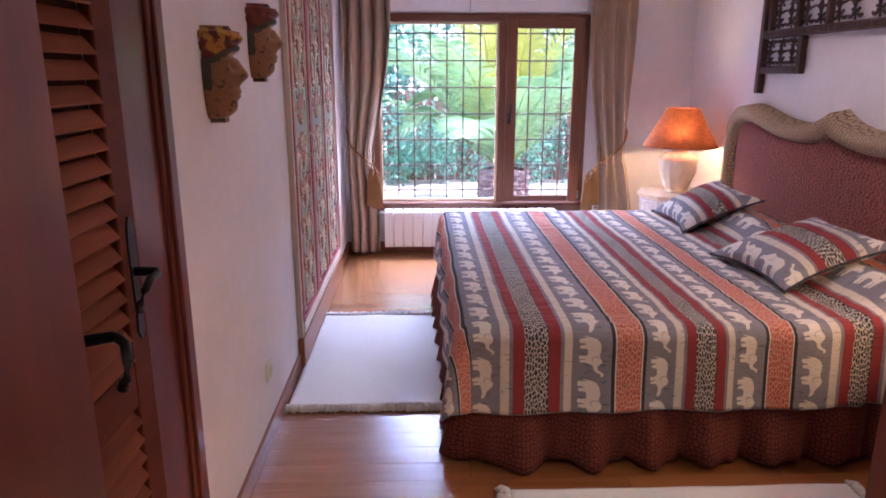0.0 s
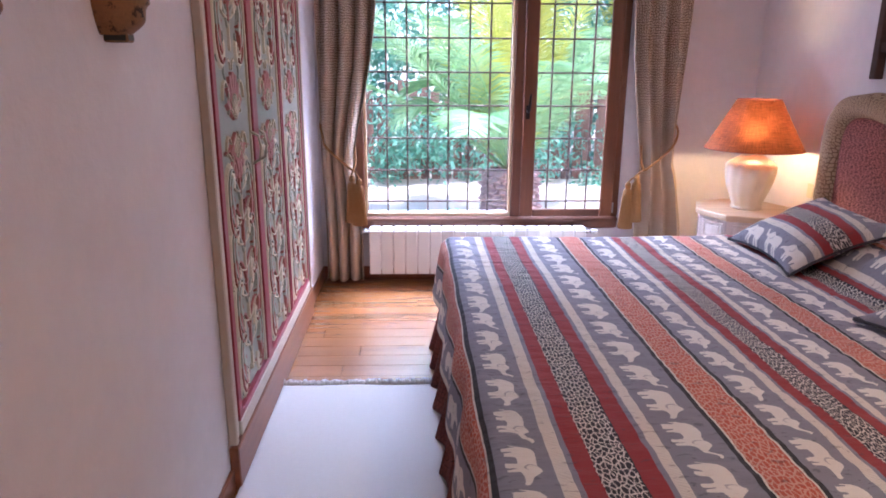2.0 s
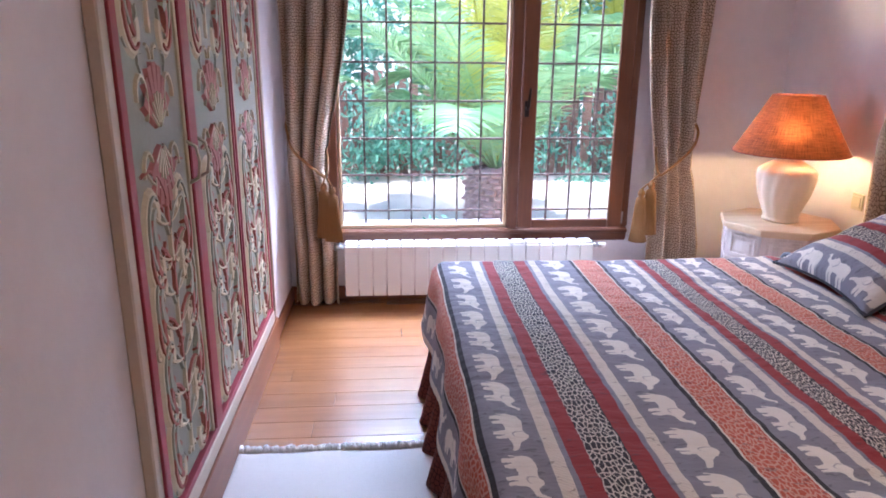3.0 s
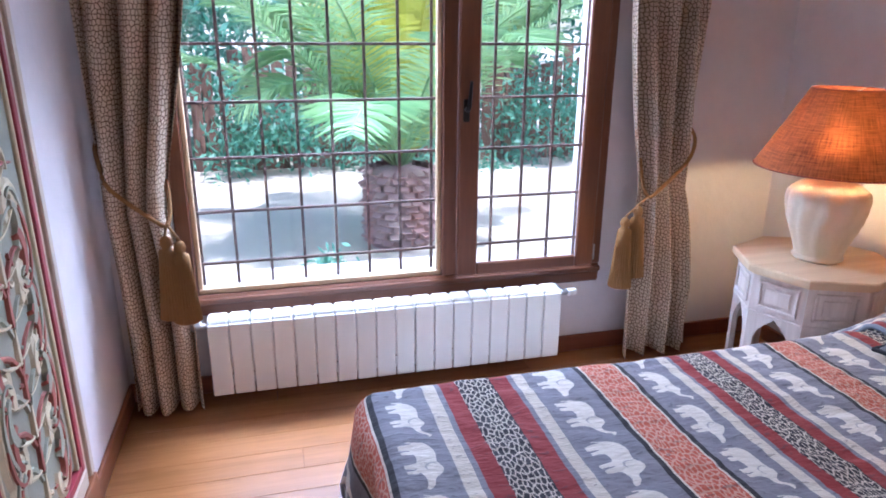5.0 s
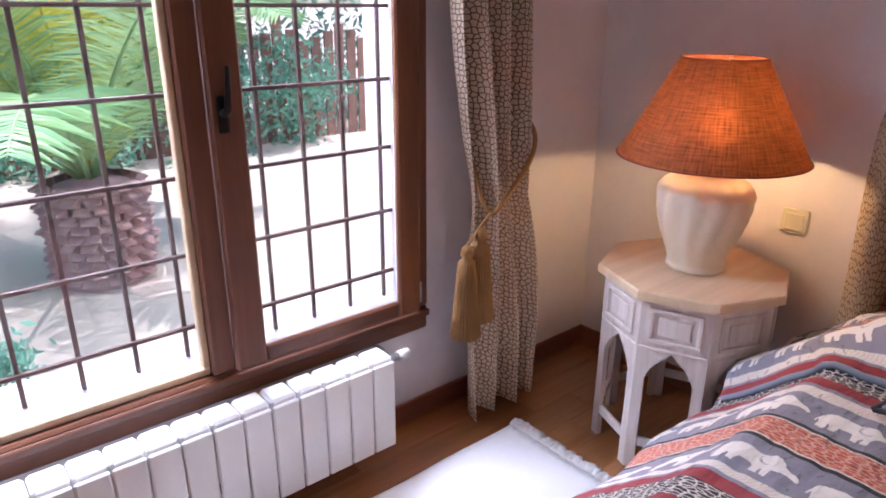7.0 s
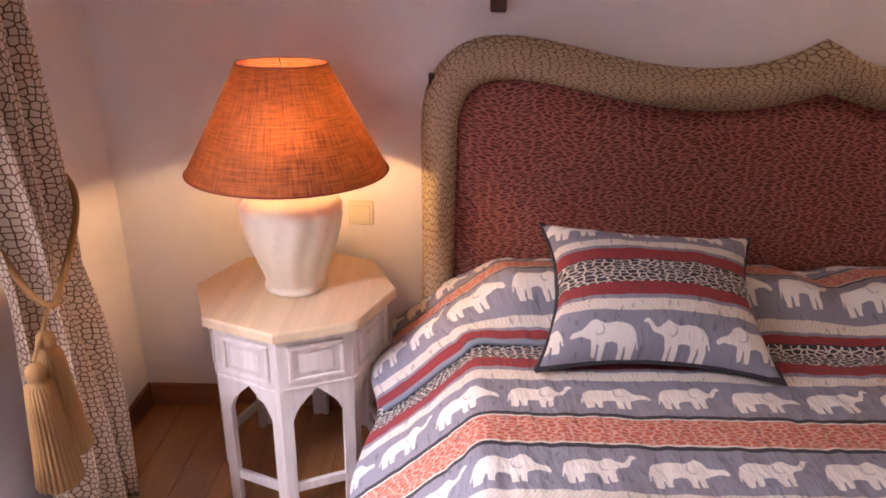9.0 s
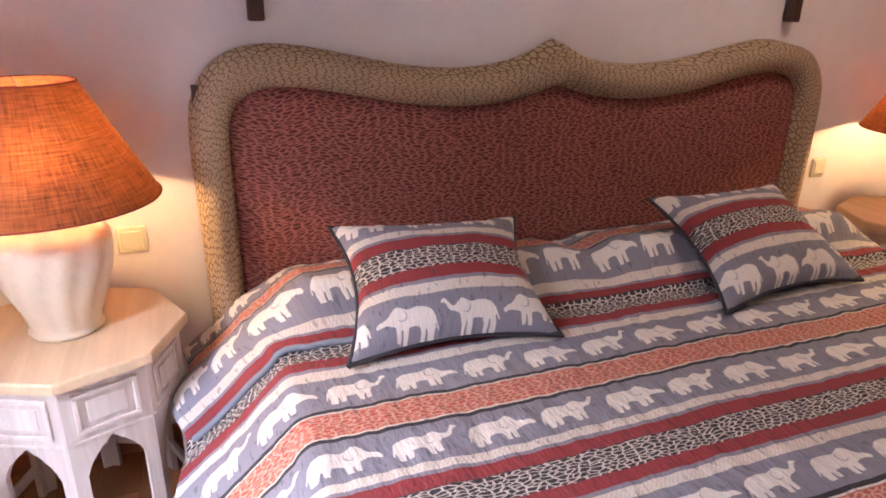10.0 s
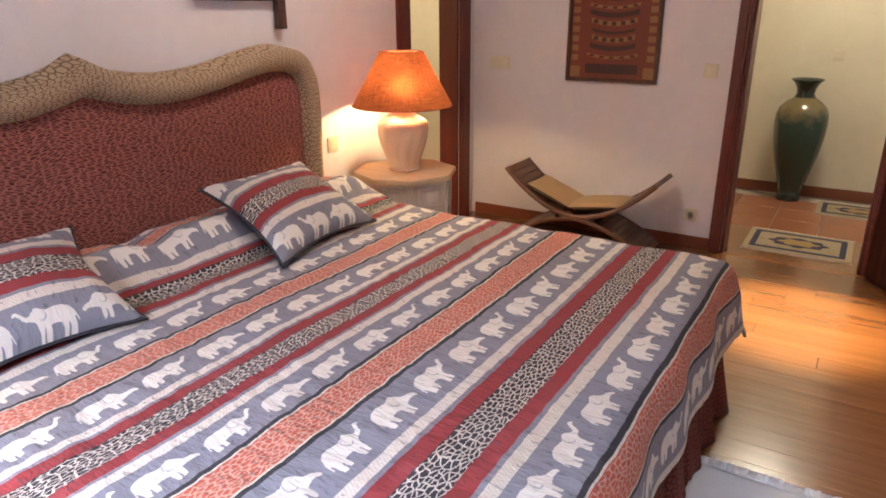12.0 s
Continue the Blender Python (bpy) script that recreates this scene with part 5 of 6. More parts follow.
def table_lamp(cx, cy, z0, label):
    t = thing("table_lamp", (cx, cy, z0), label, "table lamp", "table lamps beside the bed")
    bm = bmesh.new()

    def flutes(a, z, r):
        k = max(0.0, min(1.0, (r - 0.07) / 0.05))
        return k * (0.0085 * abs(math.sin(a * 6 + math.sin(z * 18) * 0.6)) - 0.004 + 0.0016 * math.sin(a * 18 + z * 150))

    prof = [(0.001, 0.0), (0.082, 0.0), (0.088, 0.006), (0.088, 0.014), (0.083, 0.020)]
    for k in range(25):
        f = k / 24
        prof.append((0.083 + 0.055 * math.sin(math.pi / 2 * min(1.0, f / 0.80)) ** 1.25 if f < 0.80 else 0.138 - 0.055 * ((f - 0.80) / 0.20) ** 2.0, 0.022 + f * 0.275))
    prof += [(0.075, 0.304), (0.062, 0.310), (0.060, 0.335), (0.066, 0.342), (0.001, 0.344)]
    revolve(bm, prof, (cx, cy, z0), 72, flutes)
    link("lamp_base", bm, M_CERAMIC, t, "cream fluted ceramic lamp base")
    bm = bmesh.new()
    tube(bm, [(cx, cy, z0 + 0.343), (cx, cy, z0 + 0.41)], 0.014, 12)
    link("socket", bm, M_IRON, t)
    bm = bmesh.new()
    revolve(bm, [(0.001, 0.0), (0.012, 0.002), (0.016, 0.02), (0.026, 0.045), (0.028, 0.065), (0.020, 0.085), (0.001, 0.093)], (cx, cy, z0 + 0.40), 20)
    bl = link("bulb", bm, M_BULB, t, "lit bulb")
    bl.visible_shadow = False
    bm = bmesh.new()
    revolve(bm, [(0.271, 0.350), (0.232, 0.421), (0.193, 0.492), (0.155, 0.563), (0.118, 0.632)], (cx, cy, z0), 64, None, True)
    link("shade", bm, M_SHADE, t, "orange-red linen shade, lit from inside")
    for r, z in ((0.271, 0.351), (0.118, 0.631)):
        bm = bmesh.new()
        tube(bm, [(cx + r * math.cos(a), cy + r * math.sin(a), z0 + z) for a in [2 * math.pi * k / 48 for k in range(49)]], 0.0025, 6, False)
        link("shade_rim", bm, M_SHADERIM, t, "red-brown shade rim")
    bm = bmesh.new()
    for a in (0.3, 0.3 + 2.094, 0.3 + 4.189):
        tube(bm, [(cx, cy, z0 + 0.613), (cx + 0.116 * math.cos(a), cy + 0.116 * math.sin(a), z0 + 0.628)], 0.0015, 5)
    tube(bm, [(cx + 0.02, cy, z0 + 0.39), (cx + 0.055, cy, z0 + 0.45), (cx + 0.055, cy, z0 + 0.56), (cx, cy, z0 + 0.613)], 0.0015, 5)
    link("shade_carrier", bm, M_CHROME, t)
    return t


M_SHADERIM = plain("shade_rim_cloth", (0.20, 0.035, 0.015), 0.8)
lamp = table_lamp(LAMP_A[0], LAMP_A[1], 0.620, "lit table lamp with cream ceramic base and orange linen shade")
copy_thing(lamp, Matrix.Translation((LAMP_B[0], LAMP_B[1], 0.620)))

# ---- carved wooden panel over the bed ----
carve = thing("carved_wall_panel", (RX, 4.145, 1.75), "dark carved pierced wooden frieze on the wall above the headboard", "wall carving")
CB = RX - 0.004


def rail(lo, hi):
    b = bmesh.new()
    box(b, lo, hi, 0.004)
    return link("rail", b, M_DARKWOOD, carve)


for s in (1, -1):
    def ys(a, b):
        p, q = 4.145 + s * a, 4.145 + s * b
        return (min(p, q), max(p, q))
    for (a, b), z0, z1, d in (((0.985, 1.030), 1.375, 2.02, 0.045), ((0.525, 0.575), 1.50, 1.715, 0.040), ((0.576, 0.984), 1.50, 1.545, 0.040), ((0.002, 0.984), 1.716, 1.765, 0.045), ((0.002, 0.984), 1.965, 2.02, 0.045)):
        y0, y1 = ys(a, b)
        rail((CB - d, y0, z0), (CB, y1, z1))
    for k in range(3):
        y0, y1 = ys(0.31 * k + 0.30, 0.31 * k + 0.33)
        rail((CB - 0.038, y0, 1.7655), (CB, y1, 1.9645))
    b = bmesh.new()
    for k in range(30):
        y0, y1 = ys(0.03 + k * 0.031, 0.045 + k * 0.031)
        box(b, (CB - 0.050, y0, 1.728), (CB - 0.0455, y1, 1.752))
    link("tooth_moulding", b, M_DARKWOOD, carve)
    rng = random.Random(9)
    for y0, y1, z0, z1 in (ys(0.58, 0.98) + (1.55, 1.712), ys(0.03, 0.30) + (1.77, 1.962), ys(0.33, 0.61) + (1.77, 1.962), ys(0.64, 0.92) + (1.77, 1.962)):
        b = bmesh.new()
        cy, cz = (y0 + y1) / 2, (z0 + z1) / 2
        n = 3 if y1 - y0 > 0.35 else 2
        for c in range(n):
            my = y0 + (y1 - y0) * (c + 0.5) / n
            hw, hz = (y1 - y0) / n / 2, (z1 - z0) / 2
            for sg in (-1, 1):
                for sz in (-1, 1):
                    pts = [(CB - 0.016, my + sg * (hw * 0.5 + hw * 0.42 * (1 - t) * math.cos(5 * t + 0.6)), cz + sz * (hz * 0.5 + hz * 0.42 * (1 - t) * math.sin(5 * t + 0.6))) for t in [q / 9 for q in range(10)]]
                    tube(b, pts, [0.009 - 0.0005 * q for q in range(10)], 6)
                tube(b, [(CB - 0.012, my, cz), (CB - 0.018, my + sg * hw * 0.4, cz), (CB - 0.012, my + sg * hw, cz + hz * 0.1)], [0.012, 0.008, 0.006], 6)
            tube(b, [(CB - 0.014, my, cz - hz), (CB - 0.022, my, cz - hz * 0.3), (CB - 0.026, my, cz), (CB - 0.022, my, cz + hz * 0.3), (CB - 0.014, my, cz + hz)], [0.006, 0.008, 0.018, 0.008, 0.006], 8)
        link("pierced_carving", b, M_DARKWOOD, carve)

# ---- rugs ----


def cotton_rug(x0, x1, y0, y1, fringe_axis, label):
    t = thing("rug", ((x0 + x1) / 2, (y0 + y1) / 2, 0), label, "rug", "white cotton rugs")
    nx, ny = 40, 60
    pts, uvs = [], []
    for i in range(nx):
        for j in range(ny):
            x, y = x0 + (x1 - x0) * i / (nx - 1), y0 + (y1 - y0) * j / (ny - 1)
            k = 0.004 * noise.noise(Vector((x * 5, y * 5, 2)))
            pts.append((x + 0.006 * noise.noise(Vector((y * 4, 5, 0))), y + 0.006 * noise.noise(Vector((x * 4, 9, 0))), 0.016 + k))
            uvs.append((x, y))
    grid_mesh("weave", pts, nx, ny, uvs, M_RUG, t, thick=0.011)
    rng = random.Random(int(x0 * 100 + y0 * 10))
    b = bmesh.new()
    if fringe_axis == "y":
        ends = [(x0 + (x1 - x0) * k / 45, y, 0, s) for k in range(46) for y, s in ((y0, -1), (y1, 1))]
    else:
        ends = [(x, y0 + (y1 - y0) * k / 40, s, 0) for k in range(41) for x, s in ((x0, -1), (x1, 1))]
    for x, y, dx, dy in ends:
        for q in range(4):
            ln = rng.uniform(0.020, 0.050)
            a, c = rng.uniform(-0.016, 0.016), rng.uniform(0.008, 0.026)
            sx, sy = (a, dy * ln) if dy else (dx * ln, a)
            tube(b, [(x, y, 0.014), (x + sx * 0.5 + rng.uniform(-0.006, 0.006), y + sy * 0.5, c), (x + sx, y + sy, 0.007)], [0.009, 0.012, 0.007], 5)
    link("fringe", b, M_FRINGE, t, "knotted white fringe", "stuff")
    return t


cotton_rug(-0.572, 0.145, 3.50, 4.69, "y", "white cotton rug with knotted ends beside the painted wardrobe")
cotton_rug(0.36, 1.63, 2.20, 2.83, "x", "white cotton rug with fringed ends beside the ruffled bed skirt")
cotton_rug(0.39, 1.60, 5.44, 6.09, "x", "white cotton rug with fringed ends between bed and radiator")

# ---- stool ----
stool = thing("curved_stool", (1.31, 1.50, 0), "dark wooden cross-frame stool with two curved slatted halves", "stool")
SW, SD0, SD1 = 0.49, 1.345, 1.66


def arc_pts(up, n=26):
    out = []
    for k in range(n + 1):
        f = -1 + 2 * k / n
        z = 0.215 + 0.265 * abs(f) ** 1.9 if up else 0.205 - 0.185 * abs(f) ** 1.7
        out.append((1.315 + SW * f * (1.0 if up else 0.94), z))
    return out


for up in (True, False):
    ap = arc_pts(up)
    for k, (p, q) in enumerate(zip(ap, ap[1:])):
        b = bmesh.new()
        d = Vector((q[0] - p[0], 0, q[1] - p[1]))
        n_ = Vector((-d.z, 0, d.x)).normalized() * 0.009
        g_ = d * 0.06
        vs = []
        for y in (SD0, SD1):
            for base, off in ((Vector((p[0], y, p[1])) + g_, -1), (Vector((q[0], y, q[1])) - g_, -1), (Vector((q[0], y, q[1])) - g_, 1), (Vector((p[0], y, p[1])) + g_, 1)):
                vs.append(b.verts.new(base + n_ * off))
        for f in ((0, 1, 2, 3), (7, 6, 5, 4), (0, 4, 5, 1), (1, 5, 6, 2), (2, 6, 7, 3), (3, 7, 4, 0)):
            b.faces.new([vs[i] for i in f])
        bmesh.ops.recalc_face_normals(b, faces=b.faces)
        link("slat", b, M_STOOLWOOD, stool)
    for y in (SD0 - 0.006, SD1 + 0.006):
        b = bmesh.new()
        tube(b, [(a, y, c) for a, c in ap], 0.016, 8)
        link("rib", b, M_STOOLWOOD, stool)
b = bmesh.new()
for x in (1.20, 1.43):
    tube(b, [(x, SD0 - 0.03, 0.212), (x, SD1 + 0.03, 0.212)], 0.010, 8)
link("crossbar", b, M_IRON, stool)


def small_cushion(cx, cy, z, tilt, label):
    t = thing("seat_cushion", (cx, cy, z), label, "cushion", "cushions on the stool")
    m = Matrix.Translation((cx, cy, z)) @ Matrix.Rotation(radians(tilt), 4, "Y")
    for sd in (1, -1):
        pts, uvs = [], []
        for i in range(17):
            for j in range(17):
                s, q = -1 + i / 8, -1 + j / 8
                h = max(0.0, (1 - s ** 4) * (1 - q ** 4)) ** 0.5 * 0.030
                pts.append(m @ Vector((s * 0.185 * (1 - 0.05 * (1 - q * q)), q * 0.15 * (1 - 0.05 * (1 - s * s)), sd * h)))
                uvs.append((s, q))
        grid_mesh("cover", pts, 17, 17, uvs, M_CUSHGOLD, t)
    b = bmesh.new()
    rim = [m @ Vector((x * 0.185, y * 0.15, 0)) for x, y in ((-1, -1), (0, -0.95), (1, -1), (0.95, 0), (1, 1), (0, 0.95), (-1, 1), (-0.95, 0), (-1, -1))]
    tube(b, rim, 0.005, 6, False)
    link("piping", b, M_DARKWOOD, t, "dark piping")


small_cushion(1.495, 1.50, 0.315, -22, "gold-brown seat cushion with dark piping leaning up the stool")
small_cushion(1.215, 1.50, 0.285, 8, "gold-brown seat cushion with dark piping lying on the stool")

# ---- framed picture ----
pic = thing("framed_picture", (1.30, Y0, 1.5), "brown and orange temple picture in a thin brown frame", "picture")
PX0, PX1, PZ0, PZ1 = 0.995, 1.592, 1.015, 1.90
b = bmesh.new()
for lo, hi in (((PX0, Y0 + 0.002, PZ0), (PX1, Y0 + 0.028, PZ0 + 0.022)), ((PX0, Y0 + 0.002, PZ1 - 0.022), (PX1, Y0 + 0.028, PZ1)),
               ((PX0, Y0 + 0.002, PZ0 + 0.022), (PX0 + 0.022, Y0 + 0.028, PZ1 - 0.022)), ((PX1 - 0.022, Y0 + 0.002, PZ0 + 0.022), (PX1, Y0 + 0.028, PZ1 - 0.022))):
    box(b, lo, hi, 0.004)
link("frame", b, M_STOOLWOOD, pic)
M_PICDARK = plain("picture_dark_ink", (0.060, 0.025, 0.018), 0.7, 0, 0.3, 40)
M_PICOCHRE = plain("picture_ochre", (0.30, 0.15, 0.055), 0.7, 0, 0.25, 40)
M_PICRED = plain("picture_red_brown", (0.19, 0.045, 0.025), 0.7, 0, 0.25, 40)
boxed("sheet", (PX0 + 0.02, Y0 + 0.003, PZ0 + 0.02), (PX1 - 0.02, Y0 + 0.010, PZ1 - 0.02), M_PICRED, pic)


def print_piece(name, x0, x1, z0, z1, lift, material):
    boxed(name, (x0, Y0 + 0.0102, z0), (x1, Y0 + 0.0118 + lift, z1), material, pic)


for x in (PX0 + 0.024, PX1 - 0.092):
    for z in (PZ0 + 0.026, PZ1 - 0.094):
        print_piece("corner_print", x, x + 0.068, z, z + 0.068, 0, M_PICOCHRE)
for k in range(12):
    z = PZ0 + 0.13 + k * 0.058
    for x in (PX0 + 0.030, PX1 - 0.075):
        print_piece("border_print", x, x + 0.045, z, z + 0.036, 0, M_PICOCHRE)
cx = (PX0 + PX1) / 2
for k in range(13):
    f = k / 12
    z = PZ0 + 0.14 + f * 0.60
    w = 0.165 - 0.020 * math.sin(f * 9) - 0.05 * f
    h_ = 0.030 if k % 3 else 0.018
    bm = bmesh.new()
    rows_ = []
    for q in range(13):
        a = -1 + q / 6
        sag = 0.022 * a * a
        rows_.append([bm.verts.new((cx + a * w, Y0 + 0.0102, z + sag)), bm.verts.new((cx + a * w, Y0 + 0.0122, z + sag)),
                      bm.verts.new((cx + a * w, Y0 + 0.0122, z + sag + h_)), bm.verts.new((cx + a * w, Y0 + 0.0102, z + sag + h_))])
    for r0, r1 in zip(rows_, rows_[1:]):
        for q in range(4):
            bm.faces.new((r0[q], r0[(q + 1) % 4], r1[(q + 1) % 4], r1[q]))
    bm.faces.new(rows_[0][::-1])
    bm.faces.new(rows_[-1])
    bmesh.ops.recalc_face_normals(bm, faces=bm.faces)
    link("tier_print", bm, M_PICDARK if k % 2 else M_PICOCHRE, pic)
    if k % 2 == 0:
        for q in range(5):
            a = -0.8 + 0.4 * q
            print_piece("block_print", cx + a * w - 0.014, cx + a * w + 0.014, z + 0.022 * a * a + 0.003, z + 0.022 * a * a + h_ - 0.003, 0.0012, M_PICDARK)
print_piece("base_print", cx - 0.17, cx + 0.17, PZ0 + 0.05, PZ0 + 0.11, 0, M_PICDARK)

# ---- vase in the hall ----
M_VASE = Nodes("green_gold_glaze")
vn = M_VASE.noise(M_VASE.coord(), 7.0, 5, 0.6)
tc_ = M_VASE.node("TexCoord")
sp_ = M_VASE.node("SeparateXYZ")
M_VASE.put(sp_.inputs[0], tc_.outputs["Object"])
hz = M_VASE.m("MULTIPLY_ADD", sp_.outputs[2], 3.2, -2.1)
gold = M_VASE.m("MINIMUM", M_VASE.m("MAXIMUM", M_VASE.m("MULTIPLY", M_VASE.m("ADD", hz, M_VASE.m("SUBTRACT", vn, 0.42)), 2.2), 0.0), 0.85)
M_VASE.set(Base_Color=M_VASE.mix(gold, (0.018, 0.055, 0.045), (0.20, 0.15, 0.06)), Roughness=0.25, Coat_Weight=0.6)
vase = thing("floor_vase", (0.28, -0.36, 0), "tall dark green and gold glazed floor vase with a flared mouth", "vase")
b = bmesh.new()
vprof = [(0.001, 0.0), (0.085, 0.0), (0.090, 0.02), (0.082, 0.05)]
for k in range(17):
    f = k / 16
    vprof.append((0.082 + 0.105 * math.sin(f * math.pi / 2) ** 1.2, 0.05 + 0.58 * f))
vprof += [(0.184, 0.68), (0.165, 0.735), (0.12, 0.78), (0.075, 0.81), (0.062, 0.84), (0.068, 0.88), (0.095, 0.925), (0.118, 0.945), (0.112, 0.948), (0.088, 0.925), (0.055, 0.87), (0.045, 0.80)]
b.free()
M_VASEDARK = plain("dark_green_glaze", (0.012, 0.030, 0.026), 0.22, 0, 0.3, 12, 0.2, 0.001, 0.6)
cut0, cut1 = vprof.index((0.082, 0.05)), vprof.index((0.075, 0.81))
for name_, prof, mat_ in (("foot", vprof[:cut0 + 1], M_VASEDARK), ("vase_body", vprof[cut0:cut1 + 1], M_VASE.mat), ("flared_neck", vprof[cut1:], M_VASEDARK)):
    b = bmesh.new()
    revolve(b, prof, (0, 0, 0), 48)
    vb_ = link(name_, b, mat_)
    vb_.location = (0.28, -0.36, 0)
    vb_.parent = vase
    bpy.context.view_layer.update()
    vb_.matrix_parent_inverse = vase.matrix_world.inverted()

# hall rugs
def pattern_rug(x0, x1, y0, y1, label):
    t = thing("patterned_rug", ((x0 + x1) / 2, (y0 + y1) / 2, 0), label, "rug", "patterned hall rugs")
    navy, cream_, gold_ = PR
    boxed("field", (x0, y0, 0.0), (x1, y1, 0.008), cream_, t)
    b = bmesh.new()
    m = 0.035
    for lo, hi in (((x0 + m, y0 + m), (x1 - m, y0 + 2 * m)), ((x0 + m, y1 - 2 * m), (x1 - m, y1 - m)), ((x0 + m, y0 + 2 * m), (x0 + 2 * m, y1 - 2 * m)), ((x1 - 2 * m, y0 + 2 * m), (x1 - m, y1 - 2 * m))):
        box(b, (*lo, 0.0082), (*hi, 0.0095))
    cx, cy = (x0 + x1) / 2, (y0 + y1) / 2
    ring = [b.verts.new((cx + (x1 - x0) * 0.27 * math.cos(a) * (1 + 0.10 * math.cos(8 * a)), cy + (y1 - y0) * 0.22 * math.sin(a) * (1 + 0.10 * math.cos(8 * a)), 0.0090)) for a in [2 * math.pi * k / 48 for k in range(48)]]
    b.faces.new(ring)
    link("dark_pattern", b, navy, t, "dark blue rug pattern")
    b = bmesh.new()
    ring = [b.verts.new((cx + (x1 - x0) * 0.18 * math.cos(a) * (1 + 0.15 * math.cos(6 * a)), cy + (y1 - y0) * 0.14 * math.sin(a) * (1 + 0.15 * math.cos(6 * a)), 0.0100)) for a in [2 * math.pi * k / 48 for k in range(48)]]
    b.faces.new(ring)
    rr = random.Random(3)
    for k in range(70):
        px, py = rr.uniform(x0 + 0.09, x1 - 0.09), rr.uniform(y0 + 0.09, y1 - 0.09)
        if ((px - cx) / ((x1 - x0) * 0.3)) ** 2 + ((py - cy) / ((y1 - y0) * 0.26)) ** 2 > 1:
            box(b, (px, py, 0.0082), (px + 0.018, py + 0.014, 0.0092))
    link("gold_pattern", b, gold_, t, "gold rug pattern")
    b = bmesh.new()
    for k in range(60):
        for y, s in ((y0, -1), (y1, 1)):
            x = x0 + (x1 - x0) * k / 59
            box(b, (x - 0.002, min(y, y + s * 0.03), 0.0), (x + 0.002, max(y, y + s * 0.03), 0.005))
    link("fringe", b, M_FRINGE, t, "", "stuff")


PR = (plain("rug_navy_wool", (0.05, 0.05, 0.08), 0.95, 0, 0.3, 60), plain("rug_cream_wool", (0.42, 0.34, 0.22), 0.95, 0, 0.2, 60), plain("rug_gold_wool", (0.40, 0.27, 0.11), 0.95, 0, 0.2, 60))
pattern_rug(-0.22, 0.40, 0.60, 1.05, "small cream and dark blue patterned rug at the doorway")
pattern_rug(-0.52, 0.06, -0.40, -0.02, "small cream and dark blue patterned rug on the hall tiles")

# ---- ceiling lights ----
def round_light(name, at, r, label):
    t = thing(name, at, label, "ceiling light")
    b = bmesh.new()
    revolve(b, [(r * 0.80, 0.0), (r, 0.0), (r, -0.012), (r * 0.86, -0.020), (r * 0.80, -0.012)], at, 32)
    link("frame", b, M_WHITEPAINT, t)
    b = bmesh.new()
    revolve(b, [(0.001, -0.010), (r * 0.5, -0.009), (r * 0.79, -0.003)], at, 32)
    link("diffuser", b, M_DIFF, t, "lit diffuser")


# the first fixture is unseen, added to carry the overhead fill
round_light("added_ceiling_lamp", (1.30, 3.3, H), 0.20, "unseen round white ceiling lamp, added as a soft room light")
round_light("downlight", (-0.02, 2.05, H), 0.05, "small round recessed ceiling spot, lit")

# ---- outside ----
GZ = -0.50
bm = bmesh.new()
n = 60
vs = {}
for i in range(n + 1):
    for j in range(n + 1):
        x = -40 + 80 * i / n
        y = -40 + 108 * j / n
        vs[i, j] = bm.verts.new((x, y, GZ + 0.03 * noise.noise(Vector((x * 0.5, y * 0.5, 0)))))
for i in range(n):
    for j in range(n):
        bm.faces.new((vs[i, j], vs[i + 1, j], vs[i + 1, j + 1], vs[i, j + 1]))
link("ground", bm, M_SANDSTONE, kind="structure", smooth=True)
far = boxed("ground_far", (-400, -400, GZ - 0.6), (400, 500, GZ - 0.12), M_SANDSTONE, kind="structure")
boxed("paving_edge", (-2.6, 9.3, GZ - 0.1), (-1.13, 13.2, GZ + 0.13), M_PINKPAVE, bevel=0.02, kind="structure")


def frond(bm, base, yaw, length, rise, droop, width, rng, leaflets=72):
    """A palm frond: a bowed rib with pairs of narrow leaflets."""
    rib = []
    n = 16
    for k in range(n + 1):
        t = k / n
        out = length * (t * math.cos(rise) * (1 - 0.15 * t * droop))
        up = length * (t * math.sin(rise)) - droop * length * t * t * 0.62
        rib.append(Vector((base[0] + out * math.cos(yaw), base[1] + out * math.sin(yaw), base[2] + up)))
    tube(bm, rib, [0.022 * (1 - 0.85 * k / n) for k in range(n + 1)], 4)
    for k in range(leaflets):
        t = 0.10 + 0.90 * k / leaflets
        i = min(int(t * n), n - 1)
        p = rib[i].lerp(rib[i + 1], t * n - i)
        d = (rib[i + 1] - rib[i]).normalized()
        side = d.cross(Vector((0, 0, 1))).normalized()
        upv = side.cross(d)
        ln = width * (math.sin(math.pi * min(1, t * 0.85 + 0.12)) ** 0.6) * rng.uniform(0.85, 1.1)
        for s in (-1, 1):
            tip = p + d * ln * 0.55 + side * s * ln * 0.80 + upv * ln * rng.uniform(0.0, 0.25) - Vector((0, 0, ln * 0.25))
            mid = p + (tip - p) * 0.5 + Vector((0, 0, ln * 0.08))
            w = d * 0.0085
            q = [bm.verts.new(c) for c in (p - w, p + w, mid + w * 1.2, tip, mid - w * 1.2)]
            bm.faces.new(q)


